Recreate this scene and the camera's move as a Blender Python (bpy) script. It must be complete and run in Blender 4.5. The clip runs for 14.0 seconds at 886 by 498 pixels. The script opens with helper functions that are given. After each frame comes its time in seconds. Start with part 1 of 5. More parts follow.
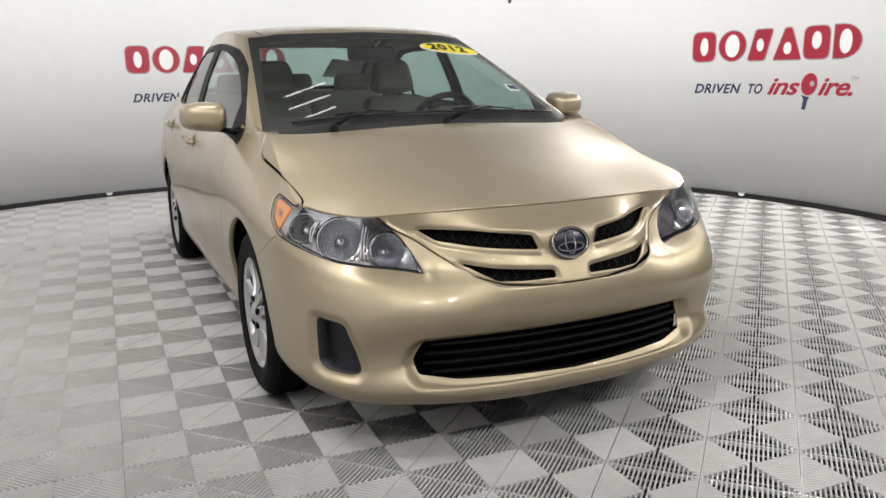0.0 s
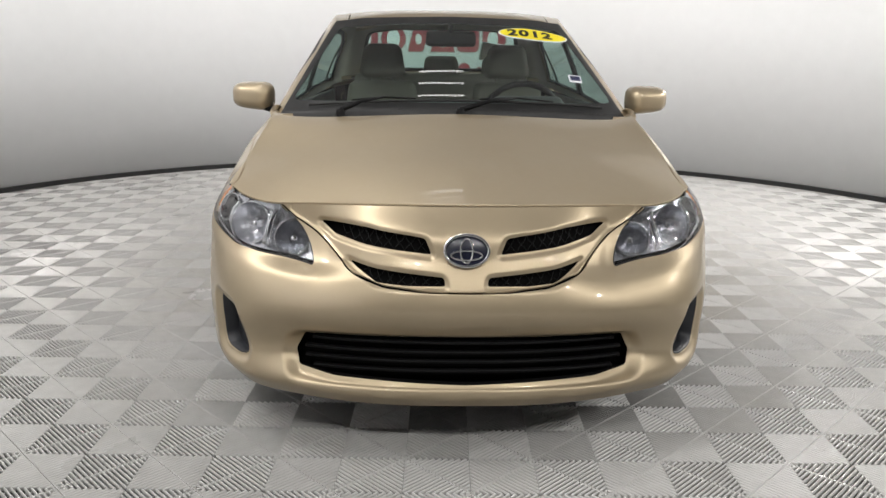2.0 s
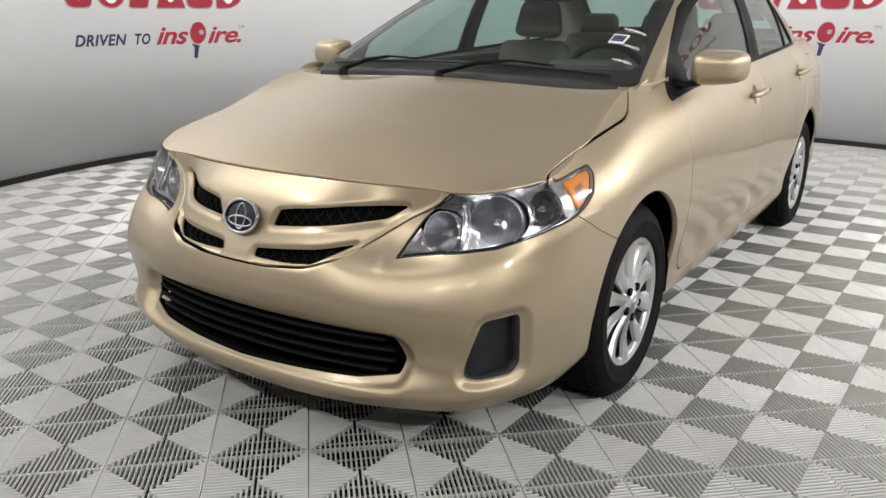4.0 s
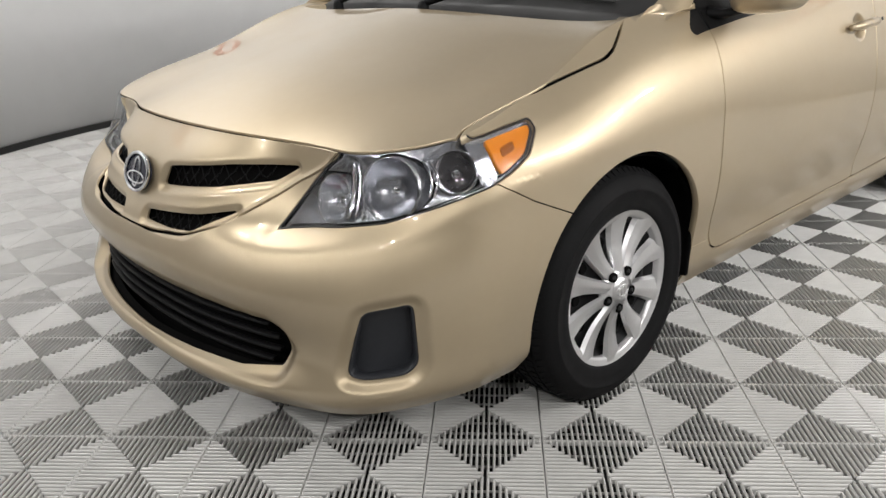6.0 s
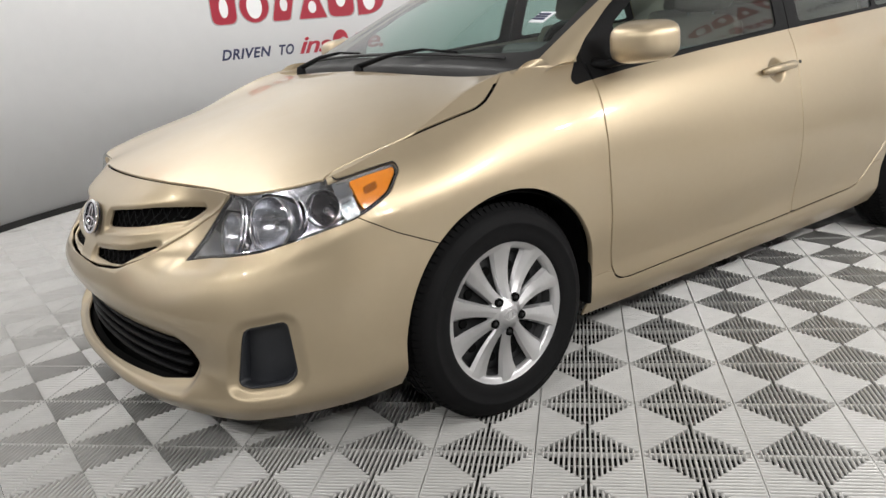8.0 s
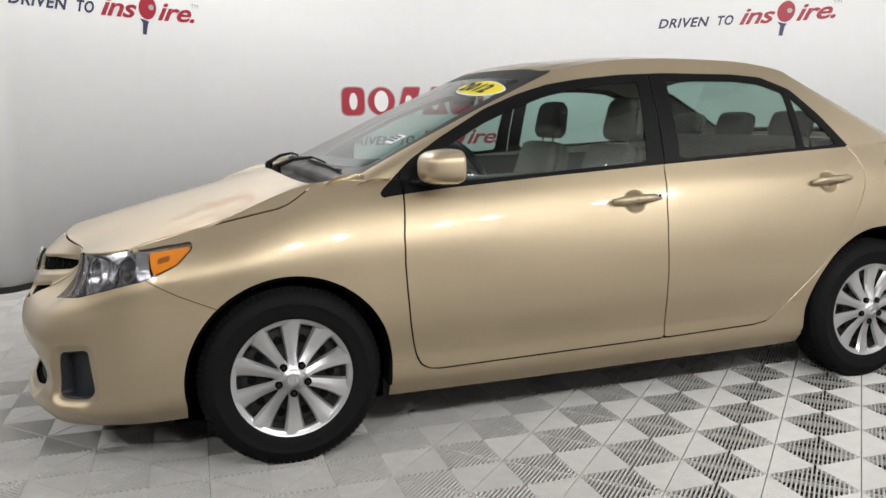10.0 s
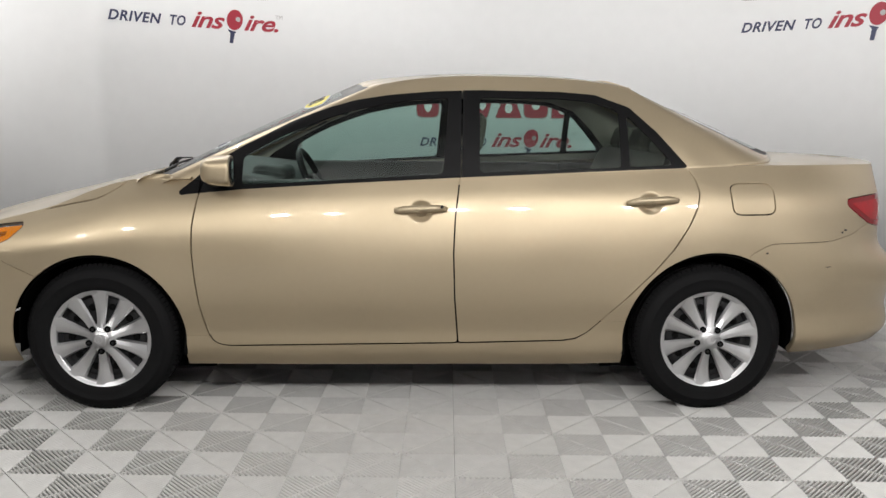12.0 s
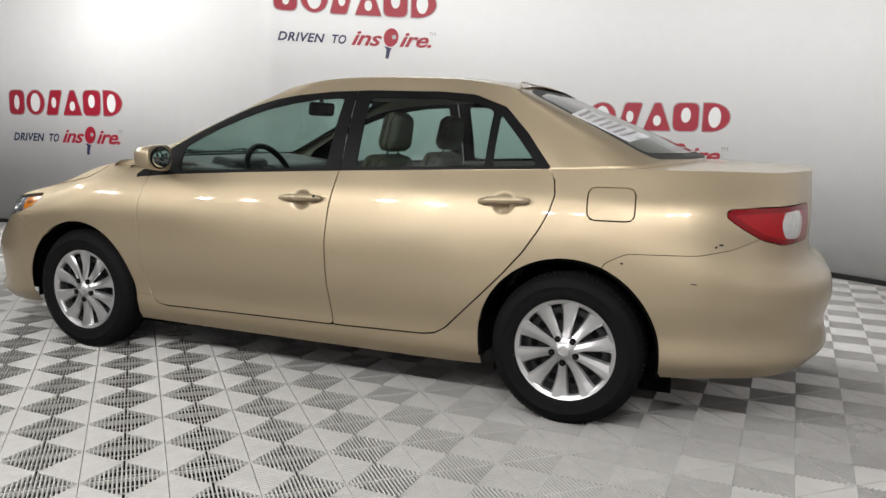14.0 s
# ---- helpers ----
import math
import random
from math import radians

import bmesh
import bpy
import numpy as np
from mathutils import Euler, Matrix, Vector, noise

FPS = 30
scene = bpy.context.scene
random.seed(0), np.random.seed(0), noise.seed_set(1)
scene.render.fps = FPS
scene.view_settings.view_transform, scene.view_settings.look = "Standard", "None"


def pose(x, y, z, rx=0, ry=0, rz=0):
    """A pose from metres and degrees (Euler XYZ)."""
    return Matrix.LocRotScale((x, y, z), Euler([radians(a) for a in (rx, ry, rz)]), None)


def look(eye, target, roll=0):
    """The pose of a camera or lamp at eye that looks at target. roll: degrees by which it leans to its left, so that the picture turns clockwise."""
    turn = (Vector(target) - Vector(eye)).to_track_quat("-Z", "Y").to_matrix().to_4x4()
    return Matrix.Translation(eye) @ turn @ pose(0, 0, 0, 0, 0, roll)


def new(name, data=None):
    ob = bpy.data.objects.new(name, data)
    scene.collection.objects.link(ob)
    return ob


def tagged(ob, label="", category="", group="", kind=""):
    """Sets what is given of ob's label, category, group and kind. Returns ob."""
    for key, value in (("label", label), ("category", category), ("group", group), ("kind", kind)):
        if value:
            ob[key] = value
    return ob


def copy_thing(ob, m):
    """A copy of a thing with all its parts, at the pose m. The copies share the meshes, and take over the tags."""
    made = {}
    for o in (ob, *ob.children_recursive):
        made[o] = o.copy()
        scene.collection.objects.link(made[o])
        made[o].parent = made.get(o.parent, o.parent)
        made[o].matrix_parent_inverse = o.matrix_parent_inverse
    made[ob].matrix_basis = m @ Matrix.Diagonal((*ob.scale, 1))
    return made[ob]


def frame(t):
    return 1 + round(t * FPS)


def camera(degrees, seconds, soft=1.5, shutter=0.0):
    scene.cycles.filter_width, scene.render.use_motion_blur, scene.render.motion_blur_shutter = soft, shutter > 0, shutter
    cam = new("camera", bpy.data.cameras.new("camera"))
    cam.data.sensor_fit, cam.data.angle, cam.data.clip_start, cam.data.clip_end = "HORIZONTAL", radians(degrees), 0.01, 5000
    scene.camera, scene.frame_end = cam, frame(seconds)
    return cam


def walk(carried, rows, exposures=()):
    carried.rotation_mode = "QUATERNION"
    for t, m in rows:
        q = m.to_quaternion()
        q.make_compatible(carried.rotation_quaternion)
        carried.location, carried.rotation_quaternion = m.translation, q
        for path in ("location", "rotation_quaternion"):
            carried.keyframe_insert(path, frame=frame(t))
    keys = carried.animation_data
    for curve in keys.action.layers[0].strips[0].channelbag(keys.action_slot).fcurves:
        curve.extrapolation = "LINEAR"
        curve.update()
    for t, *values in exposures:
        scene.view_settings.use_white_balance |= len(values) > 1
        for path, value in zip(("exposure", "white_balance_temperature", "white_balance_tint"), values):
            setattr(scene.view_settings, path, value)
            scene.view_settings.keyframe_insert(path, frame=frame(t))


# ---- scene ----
cam = camera(58.49, 14.0)

# seconds, place, heading, tilt, lean
PATH = [
    (0, -2.940, 1.389, 1.197, -24.53, -12.50, -0.91),
    (0.5, -2.940, 1.369, 1.204, -24.07, -12.80, -1.41),
    (1, -3.055, 1.126, 1.195, -18.60, -11.96, -1.07),
    (1.5, -3.122, 0.694, 1.200, -10.99, -13.41, 0.38),
    (2, -3.115, 0.136, 1.227, -1.69, -13.85, 0.74),
    (2.5, -3.053, -0.419, 1.235, 8.03, -14.53, -0.05),
    (3, -2.847, -0.944, 1.234, 17.48, -15.39, -0.03),
    (3.2, -2.767, -1.141, 1.232, 21.04, -15.63, 0.24),
    (5.3, -1.699, -1.927, 1.185, 46.47, -18.70, -1.86),
    (5.5, -1.654, -1.921, 1.177, 46.75, -19.52, -1.77),
    (6, -1.613, -1.928, 1.156, 47.55, -20.57, -1.92),
    (6.5, -1.582, -1.962, 1.154, 48.10, -20.88, -3.04),
    (7, -1.550, -2.031, 1.136, 48.13, -20.38, -4.68),
    (7.2, -1.542, -2.088, 1.115, 48.43, -19.45, -5.28),
    (9.3, -0.806, -3.179, 1.224, 66.22, -11.82, -0.84),
    (9.5, -0.689, -3.262, 1.228, 67.14, -11.40, -0.91),
    (10, -0.363, -3.508, 1.198, 70.96, -9.31, -0.91),
    (10.5, 0.052, -3.713, 1.201, 75.40, -8.86, 0.13),
    (11, 0.461, -3.899, 1.220, 80.12, -9.25, 0.77),
    (11.5, 0.890, -4.015, 1.236, 83.97, -9.09, 0.39),
    (12, 1.359, -4.118, 1.260, 88.47, -9.52, 0.47),
    (12.5, 1.823, -4.166, 1.270, 91.80, -9.57, -0.12),
    (13, 2.313, -4.184, 1.264, 97.38, -8.64, 0.10),
    (13.5, 2.813, -4.098, 1.247, 103.97, -8.79, 0.77),
    (14, 3.313, -3.947, 1.195, 112.05, -8.48, 1.38),
]


def towards(x, y, z, heading, tilt, lean):
    h, e = radians(heading), radians(tilt)
    return look((x, y, z), (x + math.cos(h) * math.cos(e), y + math.sin(h) * math.cos(e), z + math.sin(e)), lean)


walk(cam, [(t, towards(*row)) for t, *row in PATH], [(0.0, 0.07), (2.0, 0.13), (3.0, 0.09), (5.5, 0.13), (7.2, 0.15), (9.3, 0.02), (11.5, -0.17), (14.0, -0.20)])

# ---- light ----
world = bpy.data.worlds.new("world")
scene.world = world
world.use_nodes = True
world.node_tree.nodes["Background"].inputs[0].default_value = (0.9, 0.95, 1.0, 1)
world.node_tree.nodes["Background"].inputs[1].default_value = 0.0

ROOM_X, ROOM_Y, ROOM_R, ROOM_H = 1.75, -0.05, 4.35, 4.5


def lamp(eye, target, long, wide, watts):
    data = bpy.data.lights.new("studio_and_fill_light", "AREA")
    data.shape, data.size, data.size_y, data.energy = "RECTANGLE", long, wide, watts
    data.color = (1.0, 0.98, 0.955)
    ob = new("studio_and_fill_light", data)
    ob.matrix_world = look(eye, target)
    return ob


# twin lamp heads on the open side, turned inwards, and a set of tubes over the car
# heads at 122 and 148 are unseen fill, added to lift the far side
heads = [(ROOM_X + 3.9 * math.cos(radians(a)), ROOM_Y + 3.9 * math.sin(radians(a))) for a in (-110, -88, -66, 122, 148)]
heads += [(-3.9, -3.4), (-4.1, -1.2), (-3.9, 0.9), (-1.6, -3.9)]
for hx, hy in heads:
    aside = Vector((ROOM_Y - hy, hx - ROOM_X, 0)).normalized() * 0.24
    high, watts = (4.3, 26.0) if hy > 1.5 else (3.2, 17.0) if hx < -3 else (2.3, 17.0)
    for side in (-1, 1):
        k = 0.0 if side < 0 else -0.2
        lamp((hx + side * aside.x, hy + side * aside.y, high), (ROOM_X + (hx - ROOM_X) * k + side * aside.x, ROOM_Y + (hy - ROOM_Y) * k + side * aside.y, 0.6), 0.12, 0.05, watts)
for lx in (1.75, 1.92, 2.09, 2.26):
    tube = lamp((lx, 0.0, 3.44), (lx, 0.001, 0.0), 0.024, 0.42, 0.15)
    tube.matrix_world = pose(lx, 0.0, 3.44)

# added fill lamps over the car, no fixtures known, that wash the wall all round
for a, watts in ((-100, 17.0), (-68, 20.0), (-32, 17.0), (0, 10.0), (34, 19.0), (70, 10.5), (106, 13.0), (134, 14.5)):
    c, d = math.cos(radians(a)), math.sin(radians(a))
    lamp((ROOM_X - 0.3 + 0.9 * c, ROOM_Y + 0.9 * d, 3.3), (ROOM_X + ROOM_R * c, ROOM_Y + ROOM_R * d, 1.0), 1.0, 0.5, watts).data.spread = radians(115)

# one more added fill lamp, for the straight stretch of wall
lamp((-3.0, 0.5, 3.4), (-4.1, 2.75, 0.9), 1.0, 0.5, 36.0).data.spread = radians(115)

# ---- materials ----


def material(name, colour, rough=0.5, metal=0.0, coat=0.0, spread=0.0, scale=8.0, bump=0.0, bump_scale=60.0, spec=0.5):
    """A principled surface with two scales of colour variation and fine relief."""
    m = bpy.data.materials.new(name)
    m.use_nodes = True
    nt = m.node_tree
    b = nt.nodes["Principled BSDF"]
    b.inputs["Base Color"].default_value = (*colour, 1)
    b.inputs["Roughness"].default_value = rough
    b.inputs["Metallic"].default_value = metal
    b.inputs["Coat Weight"].default_value = coat
    b.inputs["Coat Roughness"].default_value = 0.04
    b.inputs["Specular IOR Level"].default_value = spec
    tc = nt.nodes.new("ShaderNodeTexCoord")
    if spread:
        big, small = nt.nodes.new("ShaderNodeTexNoise"), nt.nodes.new("ShaderNodeTexNoise")
        big.inputs["Scale"].default_value, small.inputs["Scale"].default_value = scale, scale * 14
        big.inputs["Detail"].default_value = 5
        add = nt.nodes.new("ShaderNodeMath")
        add.operation = "ADD"
        ramp = nt.nodes.new("ShaderNodeMapRange")
        ramp.inputs[1].default_value, ramp.inputs[2].default_value = 0.6, 1.4
        ramp.inputs[3].default_value, ramp.inputs[4].default_value = 1 - spread, 1 + spread
        mul = nt.nodes.new("ShaderNodeVectorMath")
        mul.operation = "SCALE"
        mul.inputs[0].default_value = colour
        for n in (big, small):
            nt.links.new(tc.outputs["Object"], n.inputs["Vector"])
        nt.links.new(big.outputs["Fac"], add.inputs[0])
        nt.links.new(small.outputs["Fac"], add.inputs[1])
        nt.links.new(add.outputs[0], ramp.inputs[0])
        nt.links.new(ramp.outputs[0], mul.inputs["Scale"])
        nt.links.new(mul.outputs[0], b.inputs["Base Color"])
        rr = nt.nodes.new("ShaderNodeMapRange")
        rr.inputs[1].default_value, rr.inputs[2].default_value = 0.3, 0.7
        rr.inputs[3].default_value, rr.inputs[4].default_value = max(0.02, rough - 0.12 * rough), min(1, rough + 0.12 * rough)
        nt.links.new(big.outputs["Fac"], rr.inputs[0])
        nt.links.new(rr.outputs[0], b.inputs["Roughness"])
    if bump:
        n = nt.nodes.new("ShaderNodeTexNoise")
        n.inputs["Scale"].default_value = bump_scale
        n.inputs["Detail"].default_value = 4
        bp = nt.nodes.new("ShaderNodeBump")
        bp.inputs["Strength"].default_value = bump
        bp.inputs["Distance"].default_value = 0.01
        nt.links.new(tc.outputs["Object"], n.inputs["Vector"])
        nt.links.new(n.outputs["Fac"], bp.inputs["Height"])
        nt.links.new(bp.outputs[0], b.inputs["Normal"])
    return m


def glass(name, tint, rough=0.0, mirror=0.075):
    """Thin clear pane: mostly see-through with a mirror part that grows at grazing angles."""
    m = bpy.data.materials.new(name)
    m.use_nodes = True
    nt = m.node_tree
    nt.nodes.clear()
    out = nt.nodes.new("ShaderNodeOutputMaterial")
    mix = nt.nodes.new("ShaderNodeMixShader")
    tr, gl = nt.nodes.new("ShaderNodeBsdfTransparent"), nt.nodes.new("ShaderNodeBsdfGlossy")
    lw, steep, fr = nt.nodes.new("ShaderNodeLayerWeight"), nt.nodes.new("ShaderNodeMath"), nt.nodes.new("ShaderNodeMath")
    steep.operation, fr.operation = "POWER", "MULTIPLY_ADD"
    steep.inputs[1].default_value = 4.5
    fr.inputs[1].default_value, fr.inputs[2].default_value = 0.85, mirror
    nt.links.new(lw.outputs["Facing"], steep.inputs[0])
    nt.links.new(steep.outputs[0], fr.inputs[0])
    tr.inputs[0].default_value = (*tint, 1)
    gl.inputs["Roughness"].default_value = rough
    nt.links.new(fr.outputs[0], mix.inputs[0])
    nt.links.new(tr.outputs[0], mix.inputs[1])
    nt.links.new(gl.outputs[0], mix.inputs[2])
    nt.links.new(mix.outputs[0], out.inputs[0])
    return m


WALL = material("white_wall_paint", (0.81, 0.815, 0.82), 0.55, spread=0.02, scale=0.6, bump=0.02, bump_scale=90)
BLACK_RUBBER = material("black_rubber_trim", (0.012, 0.012, 0.012), 0.55, spread=0.2, scale=10)
UNSEEN_WALL = material("unseen_dark_wall", (0.10, 0.095, 0.09), 0.7, spread=0.15, scale=1.5)
CEILING = material("ceiling_paint", (0.34, 0.34, 0.345), 0.8, spread=0.03)
TILE = material("grey_plastic_grating", (0.52, 0.515, 0.50), 0.30, spec=1.0, spread=0.10, scale=1.3, bump=0.05, bump_scale=200)
TILE_BED = material("dark_drain_bed", (0.012, 0.012, 0.012), 0.8, spread=0.2)
RED_INK = material("red_vinyl", (0.34, 0.012, 0.032), 0.45, spread=0.05)
NAVY_INK = material("navy_vinyl", (0.03, 0.035, 0.09), 0.45, spread=0.05)
GREY_INK = material("grey_vinyl", (0.42, 0.40, 0.40), 0.45, spread=0.05)
PAINT = material("gold_metallic_paint", (0.450, 0.368, 0.250), 0.43, metal=0.66, coat=0.70, spread=0.015, scale=3)
# near black: for real liners and for shade put behind gaps
LINER_AND_SHADE = material("black_liner_and_gap_shade", (0.004, 0.004, 0.004), 0.9, spec=0.05, spread=0.2)
BLACK_PLASTIC = material("black_plastic_trim", (0.006, 0.006, 0.0065), 0.5, spec=0.12, spread=0.15, bump=0.05, bump_scale=400)
GRAIN_PLASTIC = material("grained_dark_plastic", (0.020, 0.022, 0.027), 0.5, spread=0.1, bump=0.1, bump_scale=500)
RUBBER = material("tyre_rubber", (0.0065, 0.0065, 0.007), 0.7, spec=0.12, spread=0.2, scale=12, bump=0.05, bump_scale=300)
SILVER = material("silver_wheel_paint", (0.62, 0.62, 0.63), 0.33, metal=0.85, coat=0.3, spread=0.03, scale=10)
CHROME = material("chrome", (0.75, 0.76, 0.78), 0.07, metal=1.0, spread=0.02)
STEEL = material("dark_steel", (0.011, 0.011, 0.012), 0.6, metal=0.2, spread=0.2)
FABRIC = material("beige_seat_fabric", (0.115, 0.107, 0.085), 0.9, spread=0.12, scale=20, bump=0.2, bump_scale=350)
DASH = material("grey_dashboard_plastic", (0.06, 0.06, 0.058), 0.6, spread=0.1, bump=0.1, bump_scale=300)
HEADLINER = material("beige_headliner", (0.40, 0.37, 0.31), 0.9, spread=0.06, bump=0.1, bump_scale=200)
GLASS = glass("green_tinted_glass", (0.62, 0.77, 0.73))
CLEAR = glass("clear_lens", (0.93, 0.94, 0.95), mirror=0.055)
RED_LENS = material("red_tail_lens", (0.20, 0.0006, 0.004), 0.08, spec=0.25, coat=0.25, spread=0.05, scale=30)
RED_CORE = material("red_lamp_core", (0.34, 0.0015, 0.007), 0.10, spec=0.3, coat=0.25, spread=0.25, scale=45)
AMBER = material("amber_reflector", (0.78, 0.245, 0.015), 0.15, coat=1.0, spread=0.12, scale=60)
YELLOW = material("yellow_vinyl", (0.85, 0.72, 0.01), 0.4, spread=0.03)
INK = material("black_ink", (0.01, 0.01, 0.012), 0.5, spread=0.1)
PAPER = material("white_paper", (0.75, 0.77, 0.80), 0.6, spread=0.05)

# ---- mesh helpers ----


def mesh_object(name, verts, faces, mat, parent=None, label="", normals=None, smooth=True):
    me = bpy.data.meshes.new(name)
    me.from_pydata([tuple(map(float, v)) for v in verts], [], [list(map(int, f)) for f in faces])
    me.materials.append(mat)
    me.polygons.foreach_set("use_smooth", [smooth] * len(me.polygons))
    if normals is not None:
        me.normals_split_custom_set_from_vertices([tuple(map(float, n)) for n in normals])
    ob = new(name, me)
    if parent is not None:
        ob.parent = parent
    return tagged(ob, label)


def part(name, bm, mat, parent=None, label="", smooth=False):
    me = bpy.data.meshes.new(name)
    bm.to_mesh(me)
    bm.free()
    me.materials.append(mat)
    if smooth:
        me.polygons.foreach_set("use_smooth", [True] * len(me.polygons))
    ob = new(name, me)
    if parent is not None:
        ob.parent = parent
    return tagged(ob, label)


def box(sx, sy, sz, m=Matrix(), bevel=0.0, segments=2, bm=None):
    bm2 = bmesh.new()
    bmesh.ops.create_cube(bm2, size=1)
    bmesh.ops.scale(bm2, vec=(sx, sy, sz), verts=bm2.verts)
    if bevel:
        bmesh.ops.bevel(bm2, geom=bm2.edges[:], offset=bevel, segments=segments, affect="EDGES", profile=0.5)
    bmesh.ops.transform(bm2, matrix=m, verts=bm2.verts)
    return merged(bm2, bm)


def merged(bm2, bm):
    if bm is None:
        return bm2
    me = bpy.data.meshes.new("tmp")
    bm2.to_mesh(me)
    bm2.free()
    bm.from_mesh(me)
    bpy.data.meshes.remove(me)
    return bm


def lathe(profile, steps, m=Matrix(), bm=None, closed=True, arc=2 * math.pi):
    """Revolve (r, h) pairs about the local z axis."""
    bm2 = bmesh.new()
    n = steps if closed else steps + 1
    rings = [[bm2.verts.new((r * math.cos(arc * i / steps), r * math.sin(arc * i / steps), h)) for r, h in profile] for i in range(n)]
    for i in range(steps):
        a, b = rings[i], rings[(i + 1) % n]
        for j in range(len(profile) - 1):
            bm2.faces.new((a[j], b[j], b[j + 1], a[j + 1]))
    bmesh.ops.transform(bm2, matrix=m, verts=bm2.verts)
    return merged(bm2, bm)


def sweep(points, radius, steps=8, bm=None, flat=1.0):
    """A round bar along a line of points."""
    bm2 = bmesh.new()
    pts = [Vector(p) for p in points]
    rings = []
    for i, p in enumerate(pts):
        d = (pts[min(i + 1, len(pts) - 1)] - pts[max(i - 1, 0)]).normalized()
        side = d.cross(Vector((0, 0, 1)))
        side = side.normalized() if side.length > 1e-4 else Vector((1, 0, 0))
        up = side.cross(d)
        rr = radius[i] if isinstance(radius, (list, tuple)) else radius
        rings.append([bm2.verts.new(p + side * rr * math.cos(2 * math.pi * k / steps) + up * rr * flat * math.sin(2 * math.pi * k / steps)) for k in range(steps)])
    for a, b in zip(rings, rings[1:]):
        for k in range(steps):
            bm2.faces.new((a[k], a[(k + 1) % steps], b[(k + 1) % steps], b[k]))
    bm2.faces.new(rings[0][::-1])
    bm2.faces.new(rings[-1])
    return merged(bm2, bm)


def text_mesh(body, size, shear=0.0, spacing=1.0, thick=0.0, weight=0.0):
    """Letters of the built-in font as mesh data, lying in the local xy plane."""
    c = bpy.data.curves.new("letters", "FONT")
    c.body, c.size, c.shear, c.space_character, c.extrude, c.offset = body, size, shear, spacing, thick, weight
    c.resolution_u = 4
    ob = bpy.data.objects.new("letters", c)
    scene.collection.objects.link(ob)
    bpy.context.view_layer.update()
    me = bpy.data.meshes.new_from_object(ob.evaluated_get(bpy.context.evaluated_depsgraph_get()))
    bpy.data.objects.remove(ob)
    return me


# ---- room ----


def wall_line():
    """Plan of the wall: an arc behind the car, running out wide where the camera stands."""
    pts = [(-5.2, -5.2), (-4.9, -5.45), (-1.5, -5.15)]
    for a in range(-112, 139, 2):
        pts.append((ROOM_X + ROOM_R * math.cos(radians(a)), ROOM_Y + ROOM_R * math.sin(radians(a))))
    pts += [(-2.1, 2.72), (-3.0, 2.75), (-5.0, 2.75), (-5.22, 2.64), (-5.33, 2.4), (-5.4, -4.6)]
    return pts


WALL_PLAN = wall_line()


def wall_strip(z0, z1, inner, outer, closed=True):
    """A solid band that follows the wall, from inner to outer offset, z0 to z1."""
    bm = bmesh.new()
    n = len(WALL_PLAN)
    rings = []
    for i, (x, y) in enumerate(WALL_PLAN):
        a, b = Vector(WALL_PLAN[i - 1]), Vector(WALL_PLAN[(i + 1) % n])
        d = (b - a).normalized()
        out = Vector((d.y, -d.x))
        q = [(x + out.x * o, y + out.y * o, z) for o, z in ((inner, z0), (outer, z0), (outer, z1), (inner, z1))]
        rings.append([bm.verts.new(v) for v in q])
    for i in range(n):
        a, b = rings[i], rings[(i + 1) % n]
        for k in range(4):
            bm.faces.new((a[k], a[(k + 1) % 4], b[(k + 1) % 4], b[k]))
    bmesh.ops.recalc_face_normals(bm, faces=bm.faces)
    return bm


wall = tagged(part("wall", wall_strip(0, ROOM_H, 0.0, 0.12), WALL, smooth=False), "smooth white curved studio wall with printed signs", "wall", kind="structure")
me = wall.data
# unseen stretch, made dark to give the paint dark reflections and less fill
me.materials.append(UNSEEN_WALL)
for p in me.polygons:
    if p.center.x < -5.28 or (p.center.y < -4.55 and p.center.x < 0.2):
        p.material_index = 1
me.polygons.foreach_set("use_smooth", [abs(p.normal.z) < 0.5 for p in me.polygons])
baseboard = tagged(part("baseboard", wall_strip(0, 0.045, -0.012, -0.002), BLACK_RUBBER), "thin black rubber base strip along the white wall", "baseboard", kind="structure")
tagged(part("ceiling", box(12.5, 11, 0.1, pose(0.6, -0.6, ROOM_H + 0.05)), CEILING), "plain grey ceiling above the studio", "ceiling", kind="structure")
floor = tagged(part("floor", box(12.5, 11, 0.1, pose(0.6, -0.6, -0.07)), TILE_BED), "grey ribbed interlocking plastic drain tiles over dark bed", "floor", kind="structure")

# ---- car body surfaces ----
# The car stands along x with its front at low x; half a body (y > 0) is drawn and mirrored.


def hermite(knots, values, at, slope0=None, slope1=None):
    """A smooth curve through values at knots, evaluated at `at`."""
    k, v, a = np.asarray(knots, float), np.asarray(values, float), np.asarray(at, float)
    h = np.diff(k)
    d = np.diff(v) / h
    m = np.empty_like(v)
    m[1:-1] = (d[:-1] * h[1:] + d[1:] * h[:-1]) / (h[:-1] + h[1:])
    m[0] = d[0] if slope0 is None else slope0
    m[-1] = d[-1] if slope1 is None else slope1
    i = np.clip(np.searchsorted(k, a, side="right") - 1, 0, len(h) - 1)
    t = (a - k[i]) / h[i]
    return ((2 * t**3 - 3 * t**2 + 1) * v[i] + (t**3 - 2 * t**2 + t) * h[i] * m[i]
            + (3 * t**2 - 2 * t**3) * v[i + 1] + (t**3 - t**2) * h[i] * m[i + 1])


